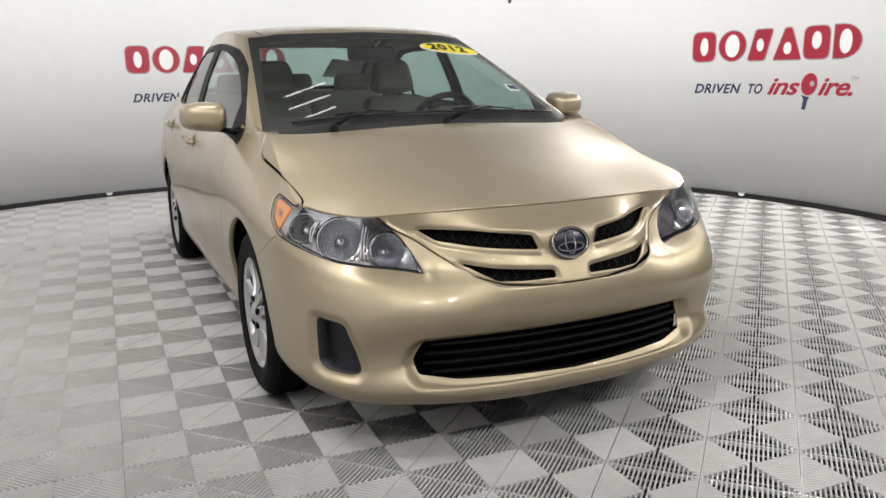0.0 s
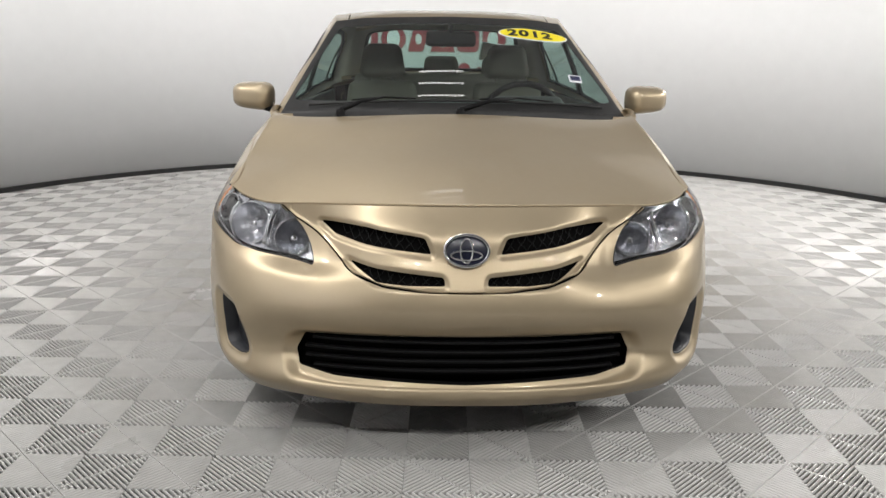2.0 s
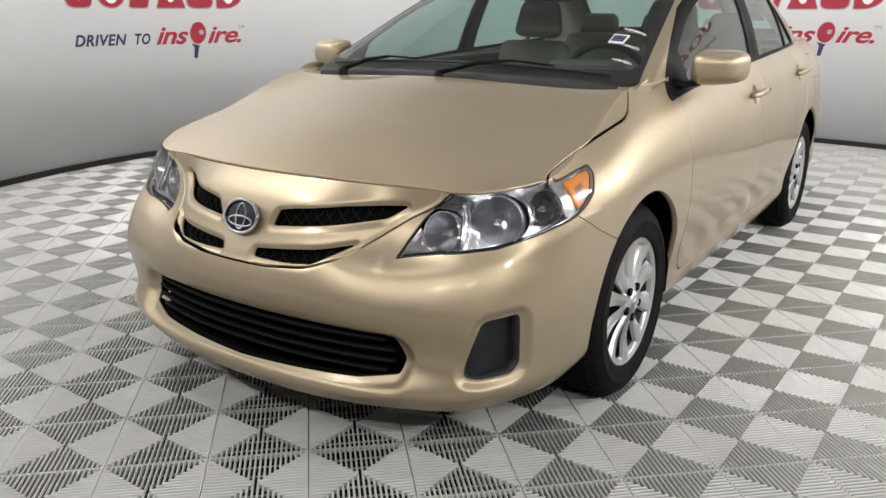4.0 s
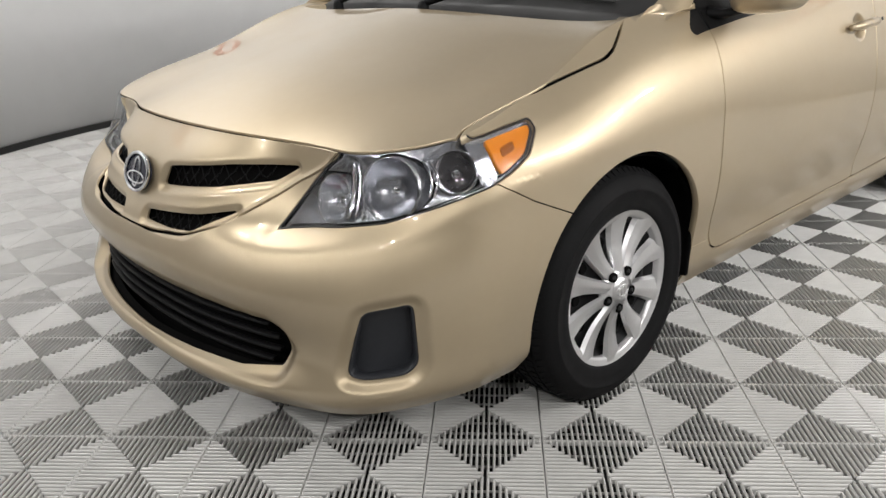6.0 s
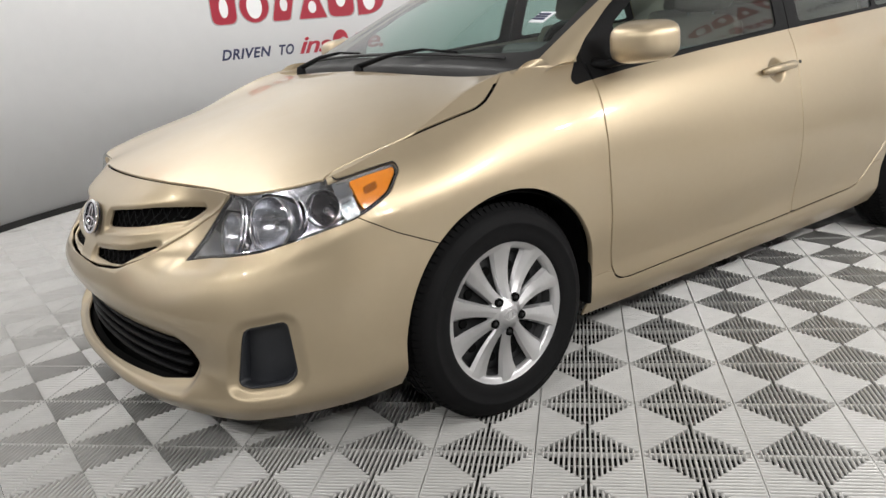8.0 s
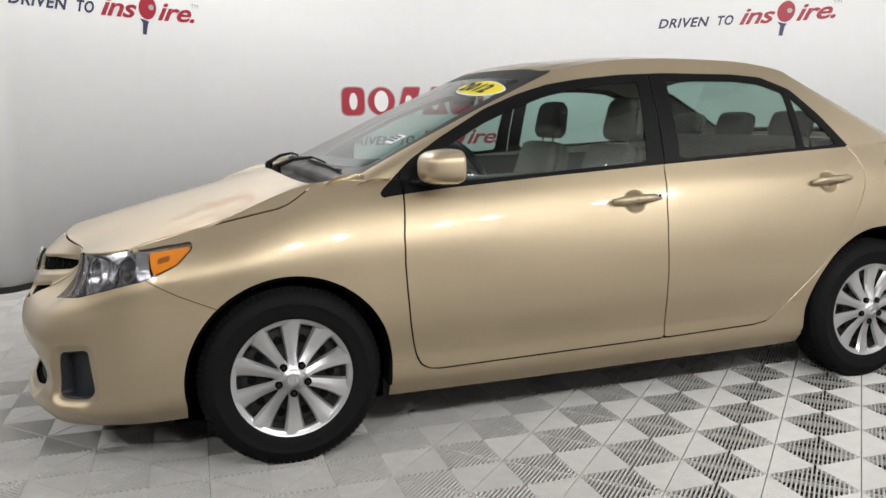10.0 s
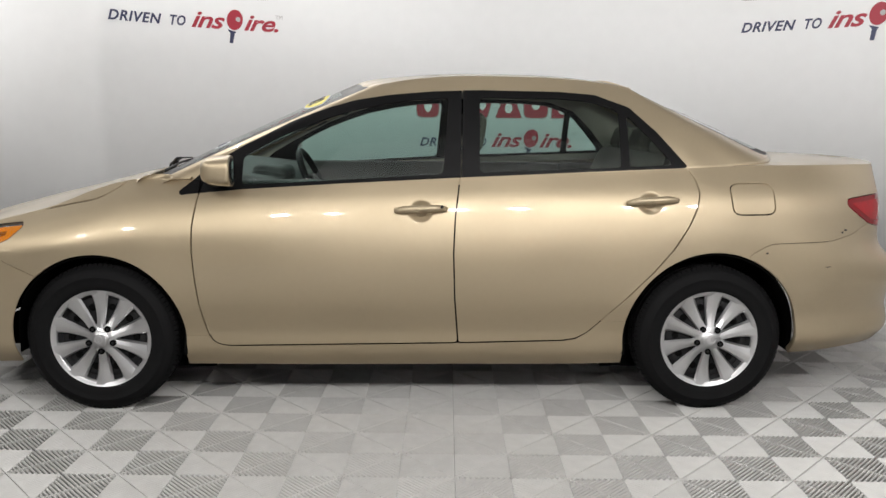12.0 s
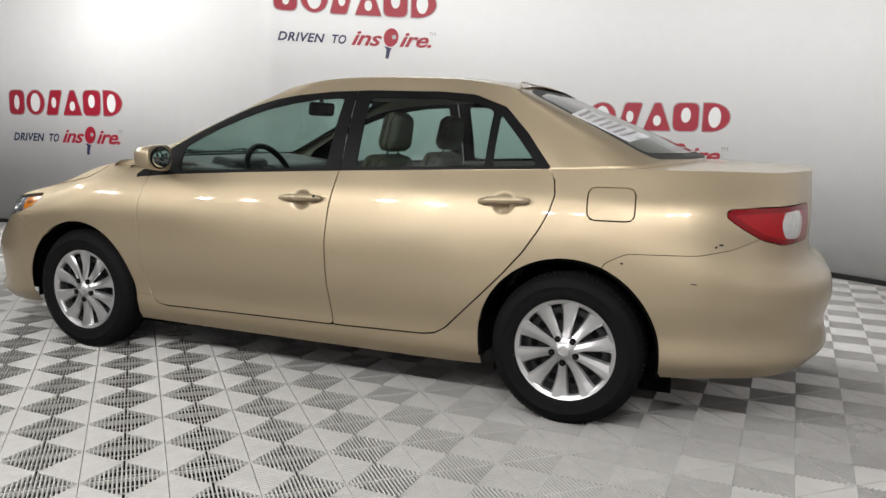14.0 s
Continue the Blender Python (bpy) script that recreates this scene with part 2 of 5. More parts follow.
PLAN_X = [-0.93, -0.915, -0.862, -0.77, -0.55, -0.25, 0.10, 0.50, 1.50, 2.20, 2.75, 3.19, 3.45, 3.575, 3.61]
PLAN_Y = [0.0, 0.26, 0.50, 0.70, 0.835, 0.868, 0.875, 0.878, 0.88, 0.88, 0.868, 0.825, 0.70, 0.45, 0.0]
PLAN_S = np.concatenate([[0], np.cumsum(np.hypot(np.diff(PLAN_X), np.diff(PLAN_Y)))])
# height and inset of each long line of the body, station by station
LEVELS = [
    ([.19, .19, .195, .20, .205, .21, .20, .195, .195, .20, .23, .26, .28, .29, .29],
     [.03, .03, .035, .045, .06, .07, .08, .085, .085, .085, .08, .06, .05, .05, .05]),
    ([.25, .25, .25, .25, .26, .27, .26, .25, .25, .255, .29, .32, .335, .34, .34],
     [-.010, -.010, -.005, .006, .015, .03, .045, .055, .055, .05, .036, .014, .010, .010, .010]),
    ([.34, .34, .335, .33, .34, .36, .36, .36, .36, .36, .40, .43, .44, .45, .45],
     [.048, .048, .040, .014, .005, .015, .03, .04, .04, .035, .022, .018, .020, .022, .022]),
    ([.50, .50, .495, .49, .49, .50, .50, .50, .50, .52, .54, .56, .57, .58, .58],
     [0, 0, 0, 0, 0, 0, .005, .01, .01, .005, 0, 0, 0, 0, 0]),
    ([.565, .565, .57, .575, .60, .62, .64, .66, .67, .67, .66, .645, .635, .635, .635],
     [.02, .02, .045, .030, .012, 0, 0, 0, 0, 0, 0, 0, .005, .01, .01]),
    ([.64, .64, .605, .645, .69, .72, .76, .79, .80, .81, .80, .75, .705, .70, .70],
     [.060, .066, .112, .092, .03, .008, .006, .01, .018, .018, .012, .022, .055, .078, .083]),
    ([.70, .70, .70, .715, .74, .79, .88, .90, .92, .93, .93, .92, .90, .90, .90],
     [.080, .088, .172, .130, .05, .045, .055, .05, .05, .05, .045, .05, .075, .10, .11]),
    ([.780, .779, .768, .766, .79, .86, .98, .985, 1.01, 1.035, 1.06, 1.065, 1.065, 1.07, 1.075],
     [.165, .17, .187, .145, .085, .11, .145, .113, .093, .105, .13, .14, .13, .12, .12]),
]


def plan(s):
    x = hermite(PLAN_S, PLAN_X, s, 0.0, 0.0)
    y = hermite(PLAN_S, PLAN_Y, s, 1.0, -1.0)
    e = 1e-3
    s0, s1 = np.maximum(s - e, 0), np.minimum(s + e, PLAN_S[-1])
    tx = hermite(PLAN_S, PLAN_X, s1, 0.0, 0.0) - hermite(PLAN_S, PLAN_X, s0, 0.0, 0.0)
    ty = hermite(PLAN_S, PLAN_Y, s1, 1.0, -1.0) - hermite(PLAN_S, PLAN_Y, s0, 1.0, -1.0)
    n = np.hypot(tx, ty)
    return x, y, ty / n, -tx / n       # place and inward direction


def level_curve(k, s):
    """Long line k of the body at arc lengths s: (n, 3)."""
    x, y, nx, ny = plan(s)
    z = hermite(PLAN_S, LEVELS[k][0], s, 0.0, 0.0)
    d = hermite(PLAN_S, LEVELS[k][1], s, 0.0, 0.0)
    return np.stack([x + nx * d, np.maximum(y + ny * d, 0), z], -1)


def grid_faces(nu, nv, flip=False):
    f = []
    for i in range(nu - 1):
        for j in range(nv - 1):
            a = i * nv + j
            q = (a, a + 1, a + nv + 1, a + nv)
            f.append(q[::-1] if flip else q)
    return f


def grid_normals(P):
    """Unit normals of a grid of points (nu, nv, 3)."""
    du, dv = np.gradient(P, axis=0), np.gradient(P, axis=1)
    n = np.cross(du, dv)
    l = np.linalg.norm(n, axis=-1, keepdims=True)
    n = np.where(l > 1e-12, n / np.maximum(l, 1e-12), 0)
    for i in range(1, n.shape[0]):
        lost = l[i, :, 0] < 1e-12
        n[i][lost] = n[i - 1][lost]
    return n


def rounded(points, r, steps=5):
    """A closed outline with its corners rounded by up to r."""
    pts = [np.array(p, float) for p in points]
    out = []
    for i, p in enumerate(pts):
        a, b = pts[i - 1] - p, pts[(i + 1) % len(pts)] - p
        la, lb = np.linalg.norm(a), np.linalg.norm(b)
        k = min(r, la * 0.48, lb * 0.48)
        s, e = p + a / la * k, p + b / lb * k
        for t in np.linspace(0, 1, steps):
            out.append((1 - t) ** 2 * s + 2 * t * (1 - t) * p + t * t * e)
    return np.array(out)


def outline_distance(q, line, closed=True):
    """Distance of points q (n, 2) to a line; inside a closed one it is negative."""
    a = line
    b = np.roll(line, -1, axis=0)
    if not closed:
        a, b = line[:-1], line[1:]
    ab = b - a
    best = np.full(len(q), 1e9)
    inside = np.zeros(len(q), bool)
    for p0, p1, d in zip(a, b, ab):
        l2 = max(d @ d, 1e-12)
        t = np.clip(((q - p0) @ d) / l2, 0, 1)
        best = np.minimum(best, np.hypot(*(q - p0 - t[:, None] * d).T))
        if closed:
            cross = (p0[1] > q[:, 1]) != (p1[1] > q[:, 1])
            if abs(p1[1] - p0[1]) > 1e-12:
                inside ^= cross & (q[:, 0] < p0[0] + (q[:, 1] - p0[1]) * d[0] / d[1])
    return np.where(inside, -best, best) if closed else best


LAMP = rounded([(.500, .596), (.535, .655), (.565, .695), (.605, .730), (.660, .758), (.70, .83), (1.03, .83), (1.052, .793), (1.09, .797), (1.14, .804), (1.228, .814),
                (1.232, .793), (1.184, .744), (1.128, .718), (1.071, .698), (.99, .681), (.911, .661), (.827, .640), (.74, .630), (.62, .616)], 0.010)
FOG = rounded([(.762, .462), (.872, .474), (.880, .325), (.852, .303), (.75, .297), (.710, .307), (.716, .338)], 0.02)
GRILLE = rounded([(-.487, .395), (0, .405), (.487, .395), (.518, .335), (.508, .292), (.40, .274), (0, .262), (-.40, .274), (-.508, .292), (-.518, .335)], 0.008)
SLIT_A = rounded([(.450, .719), (.40, .684), (.30, .670), (.102, .651), (.122, .697), (.165, .704), (.30, .717)], 0.008)
SLIT_B = rounded([(.361, .624), (.27, .609), (.066, .590), (.061, .566), (.18, .566), (.263, .572)], 0.009)
PANEL_EDGE = [(.60, .80), (.575, .768), (.53, .728), (.46, .688), (.40, .640), (.345, .597), (.25, .564), (.12, .553)]
GRILLE_PANEL = rounded([(-y, z) for y, z in PANEL_EDGE] + [(0, .551)] + PANEL_EDGE[::-1], 0.02)


def ease(t):
    t = np.clip(t, 0, 1)
    return t * t * (3 - 2 * t)


def pressed(P, s):
    """Press the chamfers round the grilles and fog lamps, and the bar of the grille, into the flank."""
    N = -grid_normals(P)
    shape = P.shape[:2]
    S = np.repeat(s[:, None], shape[1], 1).reshape(-1)
    Q = P.reshape(-1, 3)
    front = Q[:, 0] < -0.55
    d = np.zeros(len(Q))
    at_yz, at_sz = Q[:, [1, 2]], np.stack([S, Q[:, 2]], -1)
    near = front & (S < 0.75)
    d[near] += 0.024 * ease(1 - np.maximum(outline_distance(at_yz[near], GRILLE), 0) / 0.05) * np.clip((0.415 - at_yz[near][:, 1]) / 0.03, 0.2, 1.0)
    near = (S > 0.6) & (S < 1.0)
    d[near] += 0.016 * ease(1 - np.maximum(outline_distance(at_sz[near], FOG), 0) / 0.032)
    near = (S < 0.62) & (Q[:, 2] > 0.5)
    a, b = outline_distance(at_yz[near], SLIT_A), outline_distance(at_yz[near], SLIT_B)
    d[near] += 0.010 * ease(1 - np.maximum(np.minimum(a, b), 0) / 0.016)
    panel_d = outline_distance(at_yz[near], GRILLE_PANEL)
    d[near] += 0.004 * ease(-panel_d / 0.012)
    near = (S > 0.4) & (S < 1.2) & (Q[:, 2] > 0.5)
    lamp_d = outline_distance(at_sz[near], LAMP)
    d[near] -= 0.0015 * ease(1 - np.abs(lamp_d - 0.03) / 0.03) * (at_sz[near][:, 1] < 0.70)
    return P - N * d.reshape(shape)[:, :, None]


def body_side(nv=132):
    """The flank from sill to shoulder, front centre to rear centre."""
    s = np.concatenate([np.linspace(0, 1.3, 330), np.linspace(1.31, PLAN_S[-1], 230)])
    C = np.stack([level_curve(k, s) for k in range(len(LEVELS))], 1)     # (nu, levels, 3)
    out = np.empty((len(s), nv, 3))
    for i in range(len(s)):
        knots = np.concatenate([[0], np.cumsum(np.linalg.norm(np.diff(C[i], axis=0), axis=1))])
        at = np.linspace(0, knots[-1], nv)
        for c in range(3):
            out[i, :, c] = hermite(knots, C[i, :, c], at)
    out[0, :, 1] = out[-1, :, 1] = 0
    out = pressed(out, s)
    S = np.repeat(s[:, None], nv, 1)
    return out, S


HOOD_Z = ([-0.80, -0.765, -0.65, -0.50, -0.25, 0.0, 0.25], [0.768, 0.780, 0.815, 0.856, 0.917, 0.981, 1.03])
DECK_Z = ([2.55, 2.8, 3.0, 3.3, 3.45, 3.6], [1.09, 1.09, 1.09, 1.083, 1.073, 1.058])


def top_patch(s0, s1, profile, power, nu=110, nv=34):
    """Hood or boot lid: from the shoulder line to the middle of the car."""
    s = np.linspace(s0, s1, nu)
    e = level_curve(len(LEVELS) - 1, s)
    t = np.linspace(0, 1, nv)
    zc = hermite(*profile, e[:, 0])
    P = np.empty((nu, nv, 3))
    P[:, :, 0] = e[:, :1]
    P[:, :, 1] = e[:, 1:2] * (1 - t)
    P[:, :, 2] = e[:, 2:3] + (zc - e[:, 2])[:, None] * (1 - (1 - t) ** power)
    return P, np.repeat(s[:, None], nv, 1)


BELT = np.array([(.15, 0, 1.00), (.17, .40, .995), (.25, .735, .978), (.42, .770, .978), (1.0, .785, .995), (1.5, .787, 1.01),
                 (2.1, .775, 1.03), (2.48, .742, 1.05), (2.86, .67, 1.075), (2.985, .40, 1.10), (3.03, 0, 1.105)])
ROOF = np.array([(1.06, 0, 1.422), (1.075, .34, 1.412), (1.12, .565, 1.386), (1.22, .588, 1.404), (1.45, .598, 1.430), (1.65, .600, 1.434),
                 (2.02, .587, 1.424), (2.2, .575, 1.402), (2.285, .545, 1.384), (2.22, .33, 1.425), (2.19, 0, 1.436)])
BULGE = [.018, .018, .012, .012, .02, .02, .02, .014, .008, .008, .008]
ROOF_Z = ([1.02, 1.06, 1.3, 1.65, 1.95, 2.19, 2.35], [1.410, 1.422, 1.451, 1.462, 1.454, 1.430, 1.403])


def along(points, n, around):
    """n points along a smooth line through the given ones; the same spread for all lines."""
    k = np.concatenate([[0], np.cumsum(np.linalg.norm(np.diff(around, axis=0), axis=1))])
    at = np.linspace(0, k[-1], n)
    out = np.stack([hermite(k, points[:, c], at, *((0.0, 0.0) if c != 1 else (None, None))) for c in range(3)], -1)
    return out, at


def greenhouse(nu=240, nv=40):
    b, at = along(BELT, nu, BELT)
    k = np.concatenate([[0], np.cumsum(np.linalg.norm(np.diff(BELT, axis=0), axis=1))])
    r = np.stack([hermite(k, ROOF[:, c], at, *((0.0, 0.0) if c != 1 else (None, None))) for c in range(3)], -1)
    g = hermite(k, BULGE, at)
    ss = np.linspace(1.5, 4.5, 400)
    edge = level_curve(len(LEVELS) - 1, ss)
    w = np.clip((b[:, 0] - 0.22) / 0.2, 0, 1) * np.clip((2.72 - b[:, 0]) / 0.2, 0, 1) * (b[:, 1] > 0.5)
    w = w * w * (3 - 2 * w)
    for c in (1, 2):
        b[:, c] += w * (np.interp(b[:, 0], edge[:, 0], edge[:, c]) - b[:, c])
    t = np.linspace(0, 1, nv)[None, :, None]
    d = np.gradient(b, axis=0)
    out = np.stack([-d[:, 1], d[:, 0], 0 * d[:, 0]], -1)
    out[:, :2] /= np.linalg.norm(out[:, :2], axis=1, keepdims=True)
    P = b[:, None] + (r - b)[:, None] * t + out[:, None] * (g[:, None, None] * 4 * t * (1 - t))
    P[0, :, 1] = P[-1, :, 1] = 0
    return P, r


def roof_patch(r, nv=26, power=2.8):
    t = np.linspace(0, 1, nv)
    zc = hermite(*ROOF_Z, r[:, 0])
    P = np.empty((len(r), nv, 3))
    P[:, :, 0] = r[:, :1]
    P[:, :, 1] = r[:, 1:2] * (1 - t)
    P[:, :, 2] = r[:, 2:3] + (zc - r[:, 2])[:, None] * (1 - (1 - t) ** power)
    return P


HOOD_EDGE = level_curve(len(LEVELS) - 1, np.linspace(0.0, 1.80, 500))


def hood_height(x, y):
    """A crowned plate whose rim is drawn down to the shoulder line."""
    def plate(u, v):
        return hermite(*HOOD_Z, u) - 0.055 * (np.abs(v) / 0.75) ** 1.7

    shape = x.shape
    x, y = x.reshape(-1), np.abs(y.reshape(-1))
    d2 = (x[:, None] - HOOD_EDGE[None, :, 0]) ** 2 + (y[:, None] - HOOD_EDGE[None, :, 1]) ** 2
    w = np.exp(-(np.sqrt(d2) - np.sqrt(d2.min(1))[:, None]) / 0.012)
    lift = HOOD_EDGE[:, 2] - plate(HOOD_EDGE[:, 0], HOOD_EDGE[:, 1])
    near = (w * lift[None]).sum(1) / w.sum(1)
    return (plate(x, y) + near * np.exp(-np.sqrt(d2.min(1)) / 0.11)).reshape(shape)


def hood_normals(P, eps=0.006):
    x, y = P[:, :, 0], P[:, :, 1]
    gx = (hood_height(x + eps, y) - hood_height(x - eps, y)) / (2 * eps)
    gy = (hood_height(x, y + eps) - hood_height(x, y - eps)) / (2 * eps)
    n = np.stack([-gx, -gy, np.ones_like(gx)], -1)
    return (n / np.linalg.norm(n, axis=-1, keepdims=True)).reshape(-1, 3)


SIDE, SIDE_S = body_side()
S_HOOD, S_DECK = 1.80, 4.24
HOOD, HOOD_S = top_patch(0.0, S_HOOD, HOOD_Z, 2.2)
HOOD[:, :, 2] = hood_height(HOOD[:, :, 0], HOOD[:, :, 1])
DECK, DECK_S = top_patch(S_DECK, PLAN_S[-1], DECK_Z, 2.6)
CABIN, RAIL = greenhouse()
TOP = roof_patch(RAIL)

# ---- cutting panels out of the body surfaces ----


class Surf:
    """A surface with its smooth normals, arc lengths and polygons."""

    def __init__(self, V, N, S, F):
        self.V, self.N, self.S, self.F = V, N, S, F

    def cut(self, d):
        """Split along d = 0 into the part where d < 0 and the rest."""
        V, N, S = list(self.V), list(self.N), list(self.S)
        d = list(d)
        made = {}

        def mid(a, b):
            key = (a, b) if a < b else (b, a)
            if key not in made:
                t = d[a] / (d[a] - d[b])
                V.append(self.V[a] + (self.V[b] - self.V[a]) * t)
                N.append(self.N[a] + (self.N[b] - self.N[a]) * t)
                S.append(self.S[a] + (self.S[b] - self.S[a]) * t)
                made[key] = len(V) - 1
            return made[key]

        inner, outer = [], []
        for f in self.F:
            signs = [d[i] < 0 for i in f]
            if all(signs):
                inner.append(f)
            elif not any(signs):
                outer.append(f)
            else:
                a, b = [], []
                for i, j in zip(f, (*f[1:], f[0])):
                    (a if d[i] < 0 else b).append(i)
                    if (d[i] < 0) != (d[j] < 0):
                        m = mid(i, j)
                        a.append(m)
                        b.append(m)
                if len(a) > 2:
                    inner.append(tuple(a))
                if len(b) > 2:
                    outer.append(tuple(b))
        V, N, S = np.array(V), np.array(N), np.array(S)
        return Surf(V, N, S, inner).tidy(), Surf(V, N, S, outer).tidy()

    def tidy(self):
        used = sorted({i for f in self.F for i in f})
        if not used:
            return Surf(np.zeros((0, 3)), np.zeros((0, 3)), np.zeros(0), [])
        to = {a: b for b, a in enumerate(used)}
        return Surf(self.V[used], self.N[used], self.S[used], [tuple(to[i] for i in f) for f in self.F])

    def moved(self, depth):
        return Surf(self.V + self.N * depth, self.N, self.S, self.F)

    def mirror(self):
        k = np.array([1, -1, 1])
        return Surf(self.V * k, self.N * k, self.S, [f[::-1] for f in self.F])

    def plus(self, other):
        n = len(self.V)
        if not len(other.V):
            return self
        if not n:
            return other
        return Surf(np.concatenate([self.V, other.V]), np.concatenate([self.N, other.N]), np.concatenate([self.S, other.S]),
                    list(self.F) + [tuple(i + n for i in f) for f in other.F])

    def rim(self, depth):
        """Fold the free edges inwards, so that the panel has thickness."""
        count = {}
        for f in self.F:
            for i, j in zip(f, (*f[1:], f[0])):
                count[(i, j)] = count.get((i, j), 0) + 1
        V, N, S, F = list(self.V), list(self.N), list(self.S), list(self.F)
        for (i, j), c in count.items():
            if (j, i) in count or (abs(self.V[i][1]) < 1e-4 and abs(self.V[j][1]) < 1e-4):
                continue
            a, b = self.V[i], self.V[j]
            n = np.cross(b - a, self.N[i])
            l = np.linalg.norm(n)
            if l < 1e-9:
                continue
            n = n / l
            k = len(V)
            V += [a, b, b - self.N[j] * depth, a - self.N[i] * depth]
            N += [(n + self.N[i]) * 0.7, (n + self.N[j]) * 0.7, n, n]
            S += [0, 0, 0, 0]
            F.append((k + 1, k, k + 3, k + 2))
        return Surf(np.array(V), np.array(N), np.array(S), F)


def surf_of(P, S=None, flip=False):
    """A grid as a surface whose normals point outwards."""
    N = grid_normals(P)
    F = grid_faces(P.shape[0], P.shape[1])
    V, N = P.reshape(-1, 3), N.reshape(-1, 3)
    if flip:
        N = -N
    keep = []
    for f in F:
        g = []
        for i in f:
            if not g or np.abs(V[i] - V[g[-1]]).max() > 1e-6:
                g.append(i)
        if len(g) > 2 and np.abs(V[g[0]] - V[g[-1]]).max() < 1e-6:
            g.pop()
        if len(g) > 2:
            keep.append(tuple(g))
    return Surf(V, N, (S if S is not None else np.zeros(P.shape[:2])).reshape(-1), keep)


def xz(u):
    return u.V[:, [0, 2]]


def yz(u):
    return u.V[:, [1, 2]]


def xy(u):
    return u.V[:, [0, 1]]


def sz(u):
    return np.stack([u.S, u.V[:, 2]], -1)


GAP = 0.006


def take(u, view, outline, gap=GAP):
    """Lift the piece inside an outline off a surface, leaving a shut line round it: (piece, rest)."""
    piece, rest = u.cut(outline_distance(view(u), outline) + gap / 2)
    _, rest = rest.cut(outline_distance(view(rest), outline) - gap / 2)
    return piece, rest


def groove(u, view, outline, gap=GAP):
    """Open a shut line along a closed outline and keep both sides."""
    a, b = take(u, view, outline, gap)
    return a.plus(b)


def panel(name, u, mat, parent=None, label="", both=False, depth=0.007):
    """A body panel as a mesh; both: with its mirror image in the same piece."""
    if depth:
        u = u.rim(depth)
    if both:
        u = u.plus(u.mirror())
    return mesh_object(name, u.V, u.F, mat, parent, label, normals=u.N)


car = tagged(new("car"), "champagne gold four-door sedan parked on ribbed grey tiles", "car")

side = surf_of(SIDE, SIDE_S, True)
hood = surf_of(HOOD, HOOD_S, True)
hood.N = hood_normals(HOOD)
deck = surf_of(DECK, DECK_S, True)
cabin = surf_of(np.concatenate([CABIN[:, :1] - np.array([0, 0, 0.035]), CABIN], axis=1), None, True)
roof_skin = surf_of(TOP, None, True)

# near-black sheet under the skin, added as shade for the shut lines
liner = side.moved(-0.022)
for cx in (0.0, 2.6):
    liner = liner.cut(0.40 - np.hypot(liner.V[:, 0] - cx, liner.V[:, 2] - 0.33))[0]
liner = liner.cut(liner.V[:, 2] - 0.985)[0]


# wheel arches
ARCH_Z = 0.325
ARCHES = ((0.0, 0.360), (2.6, 0.378))
for cx, ARCH_R in ARCHES:
    side = side.cut(ARCH_R - np.hypot(side.V[:, 0] - cx, side.V[:, 2] - ARCH_Z))[0]
    side = side.cut(np.maximum(np.abs(side.V[:, 0] - cx) - ARCH_R + 0.006, side.V[:, 2] - ARCH_Z))[1]

# head lamp, fog lamp recess and grilles
head_lens, side = take(side, sz, LAMP, 0.002)
fog_hole, side = take(side, sz, FOG, 0.001)
low_hole, side = side.cut(np.maximum(outline_distance(yz(side), GRILLE), side.V[:, 0] + 0.6))
slit_a, side = side.cut(np.maximum(outline_distance(yz(side), SLIT_A), side.V[:, 0] + 0.5))
slit_b, side = side.cut(np.maximum(outline_distance(yz(side), SLIT_B), side.V[:, 0] + 0.5))

# shut lines that split the flank into panels
FRONT_DOOR = rounded([(.440, 1.2), (.436, .98), (.424, .92), (.408, .80), (.406, .70), (.412, .60), (.424, .48), (.438, .40), (.452, .345), (.472, .308), (.505, .290), (.55, .2865), (1.0, .293), (1.514, .301), (1.497, .50), (1.490, .70), (1.497, .85), (1.510, .95), (1.520, 1.03), (1.520, 1.2)], 0.010)
REAR_DOOR = rounded([(1.520, 1.2), (1.520, 1.03), (1.510, .95), (1.497, .85), (1.490, .70), (1.497, .50), (1.514, .301), (1.96, .313), (2.02, .322), (2.07, .350), (2.11, .390), (2.22, .50), (2.333, .617), (2.42, .72), (2.48, .815), (2.515, .89), (2.528, .95), (2.515, 1.01), (2.478, 1.06), (2.47, 1.2)], 0.010)
front_door, side = take(side, xz, FRONT_DOOR, 0.0066)
rear_door, side = take(side, xz, REAR_DOOR, 0.0066)
FUEL = rounded([(2.658, .988), (2.846, .990), (2.852, .862), (2.668, .860)], 0.035, 7)
for line in (FRONT_DOOR, REAR_DOOR):
    _, side = side.cut(np.maximum(outline_distance(xz(side), line) - 0.005, np.maximum(side.V[:, 2] - 0.325, np.abs(side.V[:, 0] - 1.28) - 0.76)))
fuel_door, side = take(side, xz, FUEL, 0.006)
TAIL = rounded([(4.738, .898), (4.745, .925), (4.90, .936), (5.30, .945), (5.30, .795), (5.0, .790), (4.88, .812), (4.80, .855)], 0.02)
tail_lens, side = take(side, sz, TAIL, 0.005)
front_part, side = side.cut(side.V[:, 0] + 0.6)
grille_panel, front_part = take(front_part, yz, GRILLE_PANEL, 0.006)
side = side.plus(front_part)
